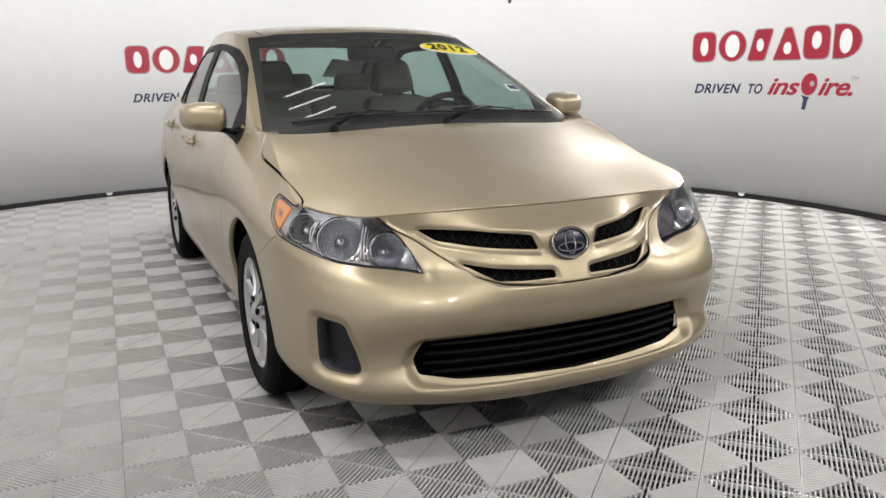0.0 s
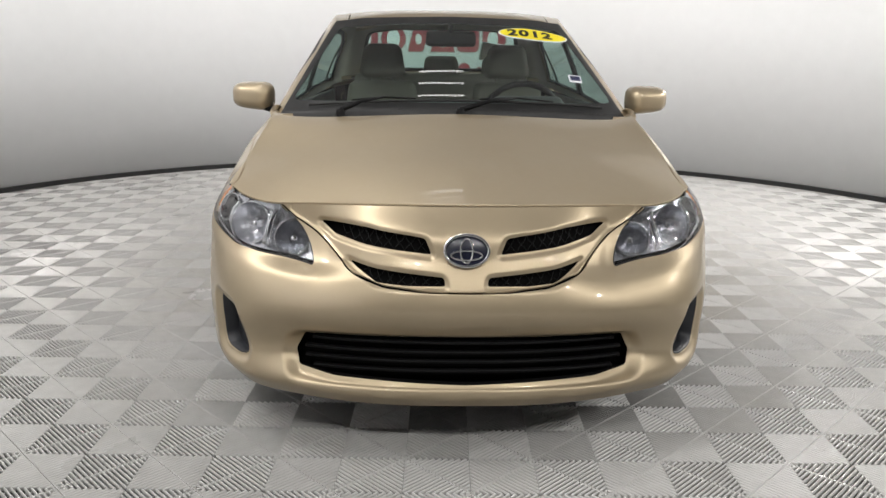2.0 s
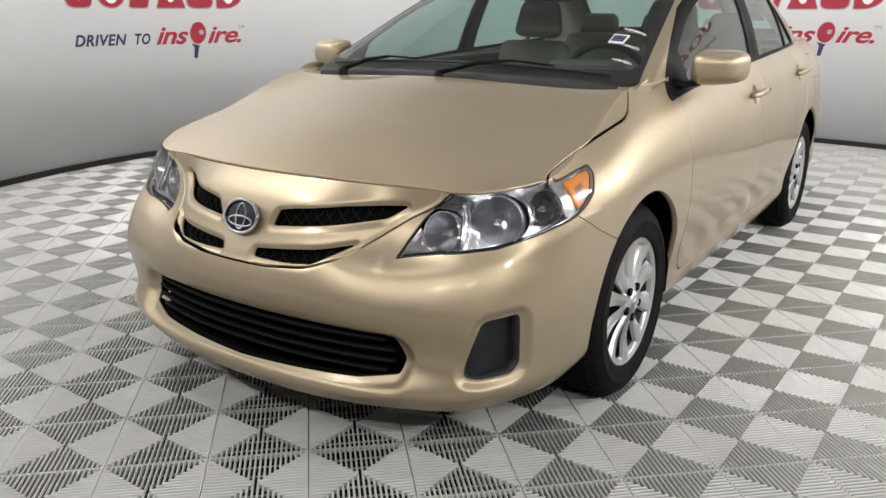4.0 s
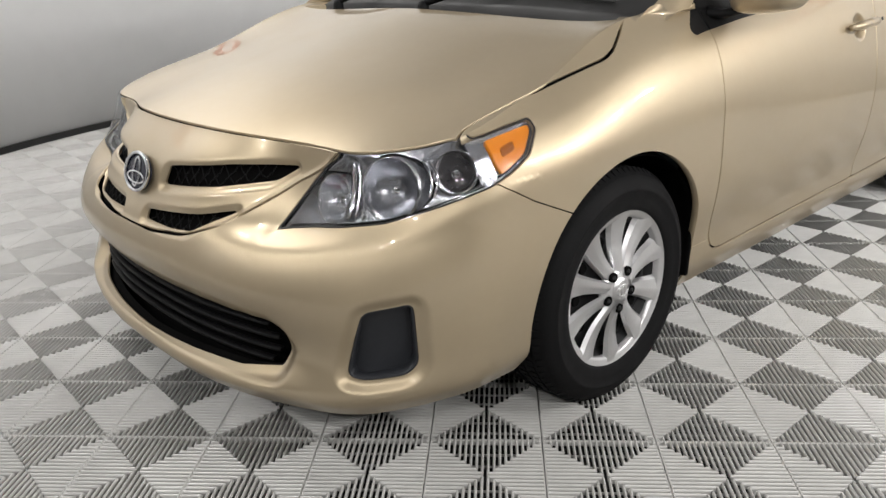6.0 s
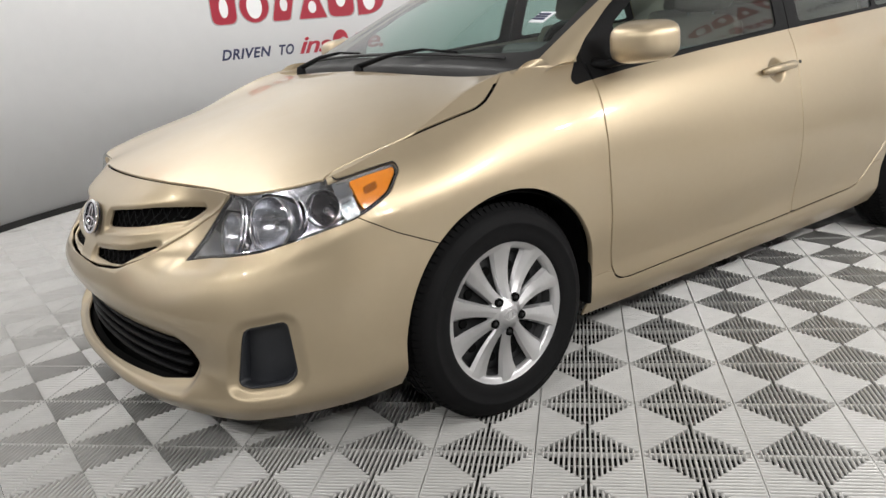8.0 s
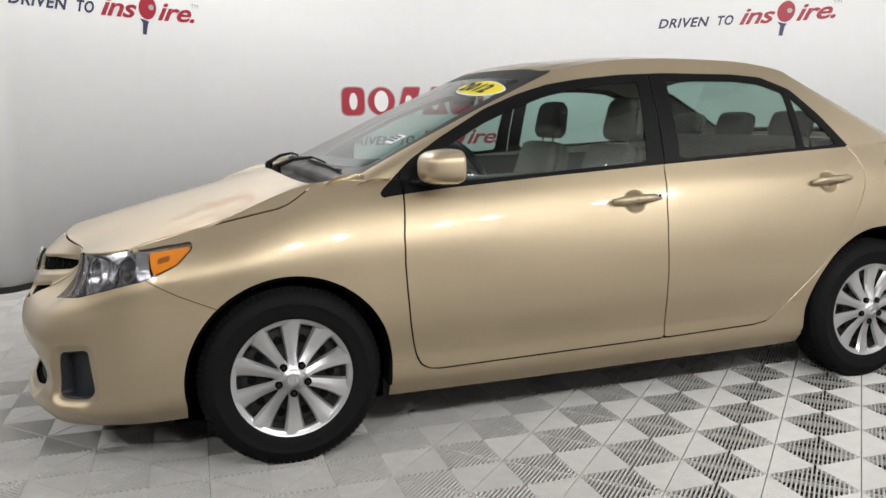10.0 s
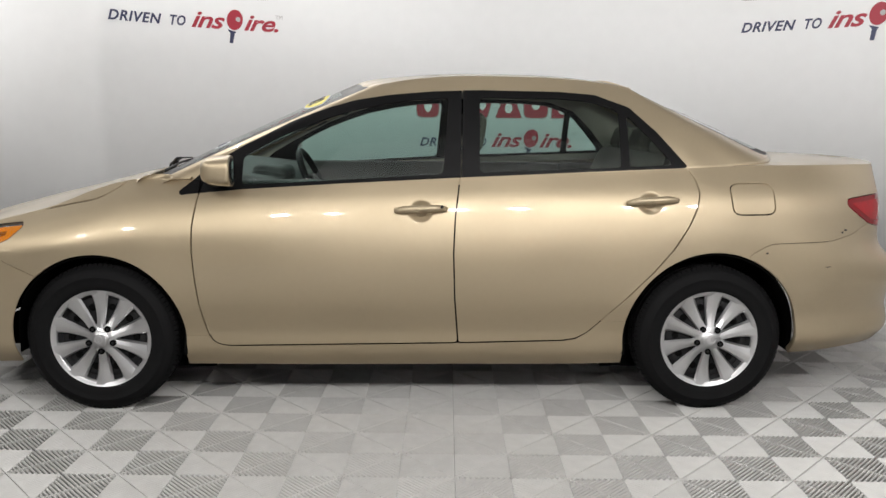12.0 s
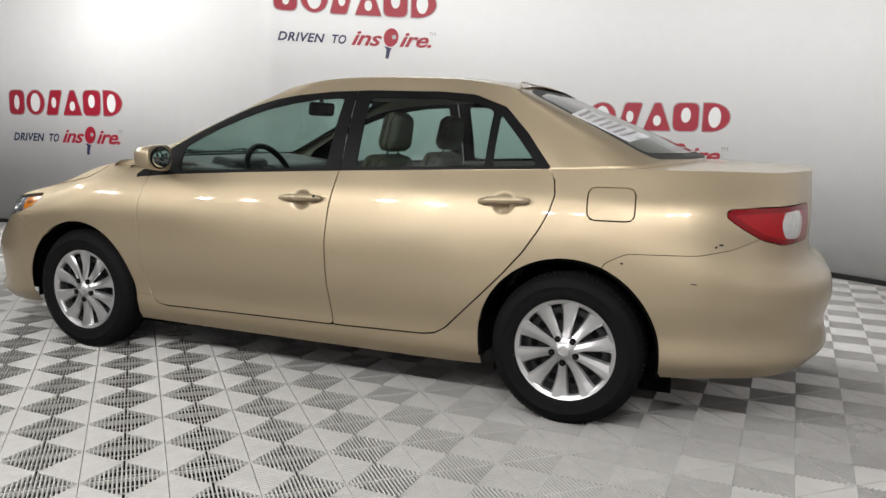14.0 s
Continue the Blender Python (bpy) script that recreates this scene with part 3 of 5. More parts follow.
BUMPER_CUT = rounded([(-1.5, .05), (-1.5, .77), (-.66, .767), (-.50, .73), (-.445, .694), (-.36, .645), (-.256, .598), (-.15, .55), (-.15, .05)], 0.01)
front_bumper, side = take(side, xz, BUMPER_CUT, 0.003)
REAR_CUT = rounded([(2.74, .05), (2.74, .69), (2.83, .738), (3.10, .748), (3.22, .775), (3.34, .83), (3.42, .80), (3.9, .80), (3.9, .05)], 0.02)
rear_bumper, side = take(side, xz, REAR_CUT, 0.003)
SILL_CUT = rounded([(.30, .05), (.30, .335), (.46, .332), (.6, .36), (1.9, .37), (2.09, .398), (2.4, .402), (2.4, .05)], 0.01)
sill, side = take(side, xz, SILL_CUT, 0.002)
fender, quarter = side.cut(side.V[:, 0] - 1.2)
quarter, boot_face = quarter.cut(np.minimum(quarter.V[:, 0] - 3.30, 5.0 - quarter.S))

# hood: rear edge bowed, sides along the shoulder
hood, cowl_bed = hood.cut(hood.V[:, 0] - (0.065 + 0.07 * (hood.V[:, 1] / 0.73) ** 2))
HOOD_CUT = rounded([(-1.5, -.1), (-1.5, 1.0), (-.515, 1.0), (-.505, .768), (-.468, .7515), (-.433, .7500), (-.365, .7510), (-.284, .757), (-.19, .763), (-.10, .771), (-.02, .778), (.022, .773), (.072, .753), (.107, .736), (.15, .71), (.15, -.1)], 0.012)
front_line = HOOD_EDGE[(HOOD_EDGE[:, 0] < -0.50)][:, :2]
hood = hood.cut(np.maximum(outline_distance(xy(hood), front_line, False) - 0.010, hood.V[:, 0] + 0.5))[1]
hood, hood_rest = take(hood, xy, HOOD_CUT, 0.007)
hood_edge, fender = take(fender, xy, HOOD_CUT, 0.007)
hood = hood.plus(hood_edge)
fender = fender.plus(hood_rest)
boot_lid, deck_side = take(deck, xy, rounded([(2.0, -1), (2.0, .60), (2.80, .64), (2.95, .655), (3.25, .655), (3.42, .62), (3.9, .58), (3.9, -1)], 0.02), 0.005)

# windows
WINDSCREEN = rounded([(-.74, .92), (.74, .92), (.712, 1.00), (.575, 1.386), (.42, 1.400), (0, 1.410), (-.42, 1.400), (-.575, 1.386), (-.712, 1.00)], 0.012)
SCREEN_IN = rounded([(-.686, 1.03), (.686, 1.03), (.546, 1.350), (.38, 1.366), (0, 1.376), (-.38, 1.366), (-.546, 1.350)], 0.03)
front_glass, cabin = cabin.cut(np.maximum(outline_distance(yz(cabin), WINDSCREEN), cabin.V[:, 0] - 1.25))
front_glass, front_band = front_glass.cut(outline_distance(yz(front_glass), SCREEN_IN))
BACKLIGHT = rounded([(-.60, 1.10), (.60, 1.10), (.50, 1.375), (.30, 1.40), (-.30, 1.40), (-.50, 1.375)], 0.04)
BACK_IN = rounded([(-.57, 1.125), (.57, 1.125), (.475, 1.358), (.29, 1.38), (-.29, 1.38), (-.475, 1.358)], 0.03)
rear_glass, cabin = cabin.cut(np.maximum(outline_distance(yz(cabin), BACKLIGHT), 2.1 - cabin.V[:, 0]))
rear_glass, rear_band = rear_glass.cut(outline_distance(yz(rear_glass), BACK_IN))
OPENING = rounded([(.338, .925), (.345, .948), (.376, .972), (.472, 1.055), (.60, 1.132), (.80, 1.236), (.95, 1.293), (1.075, 1.328), (1.22, 1.350), (1.40, 1.366), (1.60, 1.373), (1.95, 1.369), (2.107, 1.357), (2.255, 1.305),
                   (2.371, 1.197), (2.492, 1.056), (2.48, 1.050), (2.1, 1.034), (1.515, 1.006), (1.0, .978), (.6, .952), (.385, .932)], 0.006)
frame_trim, cabin = cabin.cut(outline_distance(xz(cabin), OPENING))
GLASS_F = rounded([(.60, .968), (1.445, 1.020), (1.472, 1.338), (1.33, 1.330), (1.20, 1.312), (1.05, 1.282), (.92, 1.240), (.78, 1.183), (.66, 1.120), (.60, 1.086)], 0.018)
GLASS_R = rounded([(1.60, 1.027), (1.605, 1.342), (1.95, 1.340), (2.085, 1.328), (2.205, 1.29), (2.205, 1.052)], 0.018)
GLASS_Q = rounded([(2.24, 1.054), (2.24, 1.272), (2.335, 1.175), (2.432, 1.064)], 0.012)
low_e, fender = fender.cut(np.maximum(outline_distance(xz(fender), OPENING), 0.2 - fender.V[:, 0]))
low_f, front_door = front_door.cut(outline_distance(xz(front_door), OPENING))
low_r, rear_door = rear_door.cut(outline_distance(xz(rear_door), OPENING))
frame_trim = frame_trim.plus(low_f).plus(low_r).plus(low_e)
glass_f, frame_trim = frame_trim.cut(outline_distance(xz(frame_trim), GLASS_F))
glass_r, frame_trim = frame_trim.cut(outline_distance(xz(frame_trim), GLASS_R))
glass_q, frame_trim = frame_trim.cut(outline_distance(xz(frame_trim), GLASS_Q))
frame_trim = groove(frame_trim, xz, np.array([(.425, .8), (.425, 1.6), (-1, 1.6), (-1, .8)]), 0.004)
frame_front, frame_rear = take(frame_trim, xz, np.array([(1.518, .8), (1.535, 1.6), (-1, 1.6), (-1, .8)]), 0.006)
roof_skin = groove(roof_skin, xy, np.array([(.5, -1), (.5, .49), (1.3, .515), (2.1, .515), (2.7, .49), (2.7, -1)]), 0.008)

# small shoulder strip that closes the joint between flank and cabin
strip_s = np.linspace(1.62, 2.10, 30)
sh = level_curve(len(LEVELS) - 1, strip_s)
bx = np.clip(np.interp(sh[:, 0], [0.10, 0.5], [0.20, 0.5]), 0, 1)
base = CABIN[:120, 0]
inn = np.stack([bx, np.interp(bx, base[:, 0], base[:, 1]), np.interp(bx, base[:, 0], base[:, 2])], -1)
corner = surf_of(np.stack([sh, (sh + inn) / 2 + [0, 0, 0.004], inn], 1), None, True)

corner = corner.cut(outline_distance(xz(corner), OPENING) - 0.004)[1]


def both_sides(name, u, mat, label="", depth=0.007, parents=None, sub=None):
    """The same panel on each flank, as two parts."""
    made = []
    for k, v in ((0, u.mirror()), (1, u)):
        made.append(panel(name, v, mat, parents[k] if parents else car, label, depth=depth))
    return made


panel("hood", hood, PAINT, car, "gold metallic hood", both=True)
panel("grille_panel", grille_panel, PAINT, car, "gold grille surround with bar", both=True)
panel("front_bumper", front_bumper, PAINT, car, "gold painted front bumper", both=True)
panel("rear_bumper", rear_bumper, PAINT, car, "gold rear bumper with small scuffs", both=True, depth=0.025)
panel("boot_lid", boot_lid.plus(boot_face.cut(0.62 - boot_face.V[:, 2])[0]), PAINT, car, "gold boot lid", both=True)
panel("roof", roof_skin, PAINT, car, "gold roof skin", both=True, depth=0.005)
both_sides("roof_pillar", cabin, PAINT)
both_sides("front_fender", fender.plus(corner), PAINT, "", 0.02)
quarters = both_sides("rear_quarter_panel", quarter.plus(deck_side), PAINT, "", 0.025)
both_sides("sill", sill, PAINT)


def dished(u, cx, cz, rx, rz, depth):
    """Press a round hollow into a panel, for the fingers behind a handle."""
    r = np.hypot((u.V[:, 0] - cx) / rx, (u.V[:, 2] - cz) / rz)
    k = np.clip(1 - r, 0, 1)
    k = k * k * (3 - 2 * k)
    k = np.minimum(k * 1.6, 1.0)
    V = u.V - u.N * (k * depth)[:, None]
    N = np.zeros_like(u.N)
    for f in u.F:
        n = np.cross(V[f[1]] - V[f[0]], V[f[2]] - V[f[0]])
        for i in f:
            N[i] += n
    l = np.linalg.norm(N, axis=1, keepdims=True)
    N = np.where((r < 1.0)[:, None], N / np.maximum(l, 1e-12), u.N)
    return Surf(V, N, u.S, u.F)


def finer(u, cx, cz, r):
    """Split the faces near a place in four, twice."""
    for _ in range(2):
        V, N, S, F = list(u.V), list(u.N), list(u.S), []
        made = {}

        def half(a, b):
            key = (min(a, b), max(a, b))
            if key not in made:
                V.append((u.V[a] + u.V[b]) / 2)
                N.append((u.N[a] + u.N[b]) / 2)
                S.append((u.S[a] + u.S[b]) / 2)
                made[key] = len(V) - 1
            return made[key]

        near = [len(f) == 4 and all(math.hypot(u.V[i][0] - cx, u.V[i][2] - cz) < r for i in f) for f in u.F]
        for f, ok in zip(u.F, near):
            if ok:
                a, b, c, d = f
                e, g, h, k = half(a, b), half(b, c), half(c, d), half(d, a)
                V.append((u.V[a] + u.V[b] + u.V[c] + u.V[d]) / 4)
                N.append((u.N[a] + u.N[b] + u.N[c] + u.N[d]) / 4)
                S.append(u.S[a])
                m = len(V) - 1
                F += [(a, e, m, k), (e, b, g, m), (m, g, c, h), (k, m, h, d)]
            else:
                F.append(f)
        u = Surf(np.array(V), np.array(N), np.array(S), F)
    return u


HAND_F, HAND_R = (1.352, 0.870), (2.315, 0.907)
front_door = dished(finer(front_door, *HAND_F, 0.12), *HAND_F, 0.058, 0.050, 0.020)
rear_door = dished(finer(rear_door, *HAND_R, 0.12), *HAND_R, 0.058, 0.050, 0.020)
doors_f = both_sides("front_door", front_door, PAINT)
doors_r = both_sides("rear_door", rear_door, PAINT)
both_sides("window_frame", frame_front, BLACK_PLASTIC, "black window frame", parents=doors_f)
both_sides("window_frame", frame_rear, BLACK_PLASTIC, "black window frame", parents=doors_r)
both_sides("fuel_door", fuel_door, PAINT, parents=quarters)
windscreen = panel("windscreen", front_glass, GLASS, car, "green-tinted windscreen", both=True, depth=0)
panel("windscreen_border", front_band, BLACK_RUBBER, windscreen, both=True, depth=0.004)
backlight = panel("rear_window", rear_glass, GLASS, car, "tinted rear window", both=True, depth=0)
panel("rear_window_border", rear_band, BLACK_RUBBER, backlight, both=True, depth=0.004)
panes = [windscreen, backlight]
panes += both_sides("side_window", glass_f.moved(-0.006), GLASS, "tinted door glass", 0, doors_f)
panes += both_sides("side_window", glass_r.moved(-0.006), GLASS, "tinted door glass", 0, doors_r)
panes += both_sides("quarter_window", glass_q.moved(-0.006), GLASS, "tinted quarter glass", 0, doors_r)
for o in panes:
    o.visible_shadow = False

# near-black sheets that stand in for shade behind the gaps, then the cowl
low = liner.cut(np.maximum(outline_distance(yz(liner), GRILLE * 1.04 - [0, 0.012]), liner.V[:, 0] + 0.6))[1]
low = low.cut(np.maximum(outline_distance(sz(low), LAMP), -9.0))[1]
low = low.cut(outline_distance(sz(low), FOG))[1]
panel("gap_shade_shell", low, LINER_AND_SHADE, car, "black sheet under the skin that darkens the gaps", both=True, depth=0)
under = hood.cut(np.minimum(-0.42 - hood.V[:, 0], np.abs(hood.V[:, 1]) - 0.54))[0]
panel("hood_gap_shade", under.moved(-0.03), LINER_AND_SHADE, car, both=True, depth=0)
panel("boot_gap_shade", deck.cut(deck.S - 5.2)[0].moved(-0.03), LINER_AND_SHADE, car, both=True, depth=0)
bed = cowl_bed.moved(-0.028)
panel("cowl", bed.cut(bed.V[:, 0] - 0.33)[0], BLACK_PLASTIC, car, "black plastic cowl under the wipers", both=True, depth=0)

# underside and wheel wells
bm = box(3.7, 1.25, 0.06, pose(1.18, 0, 0.26), 0.02)
box(1.78, 1.60, 0.10, pose(1.30, 0, 0.255), 0.02, bm=bm)
part("underbody", bm, LINER_AND_SHADE, car, "black underbody")
for cx, ARCH_R in ARCHES:
    for sy in (-1, 1):
        bm = bmesh.new()
        rings = []
        for k in range(37):
            a = radians(180 * (k - 2) / 32) if 2 <= k <= 34 else (0 if k < 2 else math.pi)
            drop = 0.04 * (2 - k if k < 2 else max(0, k - 34))
            tuck = 0.858 - 0.035 * max(0, 1 - math.sin(a) / 0.6)
            rings.append([bm.verts.new((cx + r * math.cos(a), sy * y, ARCH_Z + r * math.sin(a) - drop)) for r, y in ((ARCH_R - 0.013, tuck), (ARCH_R + 0.001, tuck - 0.03), (ARCH_R + 0.006, 0.50))])
        for ra, rb in zip(rings, rings[1:]):
            for k in range(2):
                bm.faces.new((ra[k], ra[k + 1], rb[k + 1], rb[k]))
        part("wheel_well", bm, LINER_AND_SHADE, car, "black wheel well liner", True)
        # added dark sheet that closes the lower end of the arch liner
        end = 1 if cx < 1 else -1
        part("arch_liner_end", box(0.016, 0.31, 0.24, pose(cx + end * (ARCH_R + 0.002), sy * 0.68, 0.365, 0, end * 6), 0.006), LINER_AND_SHADE, car, "black lower end of the arch liner")
        bm = box(0.80, 0.02, 0.64, pose(cx, sy * 0.52, 0.42))
        part("wheel_well_wall", bm, LINER_AND_SHADE, car)

# ---- wall signs ----
PLAN_LEN = [0.0]
for (x0, y0), (x1, y1) in zip(WALL_PLAN, WALL_PLAN[1:]):
    PLAN_LEN.append(PLAN_LEN[-1] + math.hypot(x1 - x0, y1 - y0))
PLAN_A = np.array(WALL_PLAN)


def wall_point(run, z, proud):
    """A place on the wall, by its length along the plan."""
    x, y = np.interp(run, PLAN_LEN, PLAN_A[:, 0]), np.interp(run, PLAN_LEN, PLAN_A[:, 1])
    e = 0.06
    dx = np.interp(run + e, PLAN_LEN, PLAN_A[:, 0]) - np.interp(run - e, PLAN_LEN, PLAN_A[:, 0])
    dy = np.interp(run + e, PLAN_LEN, PLAN_A[:, 1]) - np.interp(run - e, PLAN_LEN, PLAN_A[:, 1])
    n = math.hypot(dx, dy)
    return (x - dy / n * proud, y + dx / n * proud, z)


def run_at(angle):
    a = radians(angle)
    p = np.array((ROOM_X + ROOM_R * math.cos(a), ROOM_Y + ROOM_R * math.sin(a)))
    return PLAN_LEN[int(np.argmin(np.hypot(*(PLAN_A - p).T)))]


def on_wall(name, me, mat, start, z, proud, parent, label=""):
    """Bend a flat mesh onto the wall; its x runs to the viewer's right from the start."""
    bm = bmesh.new()
    bm.from_mesh(me)
    bmesh.ops.triangulate(bm, faces=bm.faces)
    long = [e for e in bm.edges if e.calc_length() > 0.12]
    if long:
        bmesh.ops.subdivide_edges(bm, edges=long, cuts=3)
    for v in bm.verts:
        v.co = wall_point(start - v.co.x * SIGN_K, z + v.co.y * SIGN_K, proud + v.co.z)
    return part(name, bm, mat, parent, label)


def flat(outlines):
    """Thin plates from closed 2D outlines."""
    bm = bmesh.new()
    for line in outlines:
        f = bm.faces.new([bm.verts.new((x, y, 0.0)) for x, y in line])
        r = bmesh.ops.extrude_face_region(bm, geom=[f])
        bmesh.ops.translate(bm, vec=(0, 0, 0.003), verts=[v for v in r["geom"] if isinstance(v, bmesh.types.BMVert)])
    bmesh.ops.recalc_face_normals(bm, faces=bm.faces)
    me = bpy.data.meshes.new("plates")
    bm.to_mesh(me)
    bm.free()
    return me


def ellipse(cx, cy, rx, ry, n=28, turn=0.0):
    c, s = math.cos(turn), math.sin(turn)
    return [(cx + rx * math.cos(2 * math.pi * i / n) * c - ry * math.sin(2 * math.pi * i / n) * s,
             cy + rx * math.cos(2 * math.pi * i / n) * s + ry * math.sin(2 * math.pi * i / n) * c) for i in range(n)]


def block(kind, x, w, h, grow=0.0):
    """A plain mark in place of one of the logo's letters: slab, oval, slanted bar, wedge or half-round."""
    g = grow
    x0, x1, y0, y1 = x - g, x + w + g, -g, h + g
    if kind == "oval":
        return ellipse(x + w / 2, h / 2, w / 2 + g, h / 2 + g, 36)
    if kind == "bar":
        return [tuple(p) for p in rounded([(x0, y0), (x1 - 0.07, y0), (x1, y1), (x0 + 0.07, y1)], 0.03)]
    if kind == "wedge":
        return [tuple(p) for p in rounded([(x0 - 0.01, y0), (x1 + 0.01, y0), (x + w * 0.62 + g, y1), (x + w * 0.38 - g, y1)], 0.02)]
    if kind == "half":
        return [(x0, y0)] + [(x0 + 0.07 + (x1 - x0 - 0.07) * math.cos(t), h / 2 + (h / 2 + g) * math.sin(t)) for t in np.linspace(-math.pi / 2, math.pi / 2, 21)] + [(x0, y1)]
    return [tuple(p) for p in rounded([(x0, y0), (x1, y0), (x1, y1), (x0, y1)], 0.07)]


SIGN_K = 1.035          # the printed size over the drawn one
SIGN_W = 1.62 * SIGN_K
LETTERS = [("slab", 0.0, 0.225), ("oval", 0.262, 0.265), ("bar", 0.55, 0.235), ("wedge", 0.81, 0.245), ("slab", 1.085, 0.24), ("half", 1.365, 0.25)]
HOLES = [(0.115, 0.131, 0.040, 0.080), (0.3945, 0.131, 0.070, 0.100), (0.667, 0.131, 0.035, 0.055), (0.932, 0.095, 0.038, 0.050), (1.205, 0.150, 0.045, 0.070), (1.475, 0.131, 0.058, 0.095)]
to_me = text_mesh("TO", 0.118, shear=0.28, spacing=1.1, thick=0.001, weight=0.003)
driven_me = text_mesh("DRIVEN", 0.118, shear=0.28, spacing=1.1, thick=0.001, weight=0.003)
ins_me = text_mesh("ins", 0.205, shear=0.38, spacing=0.95, thick=0.001, weight=0.004)
ire_me = text_mesh("ire.", 0.205, shear=0.38, spacing=0.95, thick=0.001, weight=0.004)
tm_me = text_mesh("TM", 0.05, thick=0.001)
red_mes = [flat([block(k, x, w, 0.262)]) for k, x, w in LETTERS]
edge_mes = [flat([block(k, x, w, 0.262, 0.009)]) for k, x, w in LETTERS]
hole_mes = [flat([ellipse(*h)]) for h in HOLES]
paddle_me = flat([ellipse(1.165, -0.205, 0.074, 0.092, turn=-0.25)])
ball_me = flat([ellipse(1.195, -0.20, 0.022, 0.022, 16)])
handle_me = flat([[(1.095, -0.292), (1.175, -0.312), (1.160, -0.330), (1.142, -0.415), (1.110, -0.412), (1.120, -0.325)]])


def shifted(me, dx, dy):
    m = me.copy()
    m.transform(Matrix.Translation((dx, dy, 0)))
    return m


def spanned(me, x0, x1, dy):
    """Lay a line of writing between two places."""
    xs = [v.co.x for v in me.vertices]
    k = (x1 - x0) / (max(xs) - min(xs))
    m = me.copy()
    m.transform(Matrix.Translation((x0 - min(xs) * k, dy, 0)) @ Matrix.Diagonal((k, 1, 1, 1)))
    return m


def wall_sign(start, z):
    """One printed sign; start is the run of its left end, z its letters' foot."""
    s = tagged(new("wall_sign"), "red and navy printed sign on white curved wall", "sign", group="wall signs")
    s.location = wall_point(start - SIGN_W / 2, z, 0)
    bpy.context.view_layer.update()
    inv = s.matrix_world.inverted()
    for name, me, mat, proud in (*(("logo_outline", m, GREY_INK, 0.0015) for m in edge_mes), *(("logo_mark", m, RED_INK, 0.003) for m in red_mes), *(("logo_opening", m, WALL, 0.0045) for m in hole_mes),
                                 ("slogan", spanned(driven_me, 0.035, 0.500, -0.285), NAVY_INK, 0.003), ("slogan", spanned(to_me, 0.575, 0.715, -0.285), NAVY_INK, 0.003), ("slogan_script", spanned(ins_me, 0.765, 1.075, -0.29), RED_INK, 0.003),
                                 ("slogan_script", spanned(ire_me, 1.25, 1.575, -0.29), RED_INK, 0.003), ("paddle", paddle_me, RED_INK, 0.003),
                                 ("ball", ball_me, GREY_INK, 0.007), ("paddle_handle", handle_me, NAVY_INK, 0.003), ("trademark", shifted(tm_me, 1.55, -0.175), GREY_INK, 0.003)):
        o = on_wall(name, me, mat, start, z, proud, s)
        o.matrix_parent_inverse = inv
    return s


# two rows of signs at even steps round the wall, the upper row set between the lower one
for angle, z in ((13.0, 1.25), (-70.0, 1.27), (95.6, 1.25), (137.0, 2.36), (54.5, 2.35), (-28.5, 2.36)):
    wall_sign(run_at(angle), z)
wall_sign(float(np.interp(3.16, -PLAN_A[-8:, 0], PLAN_LEN[-8:])) + SIGN_W, 1.27)


# pale clips over the joints of the base strip
for angle in (15.4, -77.5):
    bm = bmesh.new()
    run = run_at(angle)
    ring = [(0.034 * math.cos(t), 0.046 - 0.030 * math.sin(t)) for t in np.linspace(0, math.pi, 13)]
    for proud in (0.014, 0.022):
        row = [bm.verts.new(wall_point(run + u, z, proud)) for u, z in ring]
        bm.faces.new(row)
    bm.verts.ensure_lookup_table()
    for i in range(13):
        j = (i + 1) % 13
        bm.faces.new((bm.verts[i], bm.verts[j], bm.verts[13 + j], bm.verts[13 + i]))
    bmesh.ops.recalc_face_normals(bm, faces=bm.faces)
    part("joint_clip", bm, PAPER, baseboard, "small pale joint clip")


# ---- wheels ----


def tyre_mesh():
    """Tyre with a rounded shoulder, side ribs and cut tread, axis along z, outer side up."""
    prof = [(.205, .075), (.212, .090), (.222, .0955), (.240, .0985), (.262, .100), (.264, .1015), (.270, .1015), (.272, .0995), (.285, .096), (.298, .088), (.307, .078), (.3125, .064),
            (.315, .052), (.3165, .030), (.3165, 0), (.3165, -.030), (.315, -.052), (.307, -.078), (.285, -.096), (.240, -.098), (.205, -.075)]
    return lathe(prof, 96)


def tread_mesh():
    bm = bmesh.new()
    for i in range(90):
        a = 2 * math.pi * i / 90
        for z, r, w, tilt_deg in ((.070, .3095, .030, 38), (.036, .3170, .022, 3), (0.0, .3178, .022, 0), (-.036, .3170, .022, -3)):
            m = pose(0, 0, 0, 0, 0, math.degrees(a) + (z * 60)) @ Matrix.Translation((r - 0.003, 0, z)) @ pose(0, 0, 0, 0, -tilt_deg, 0)
            box(0.010, 0.0165, w, m, bm=bm)
    return bm


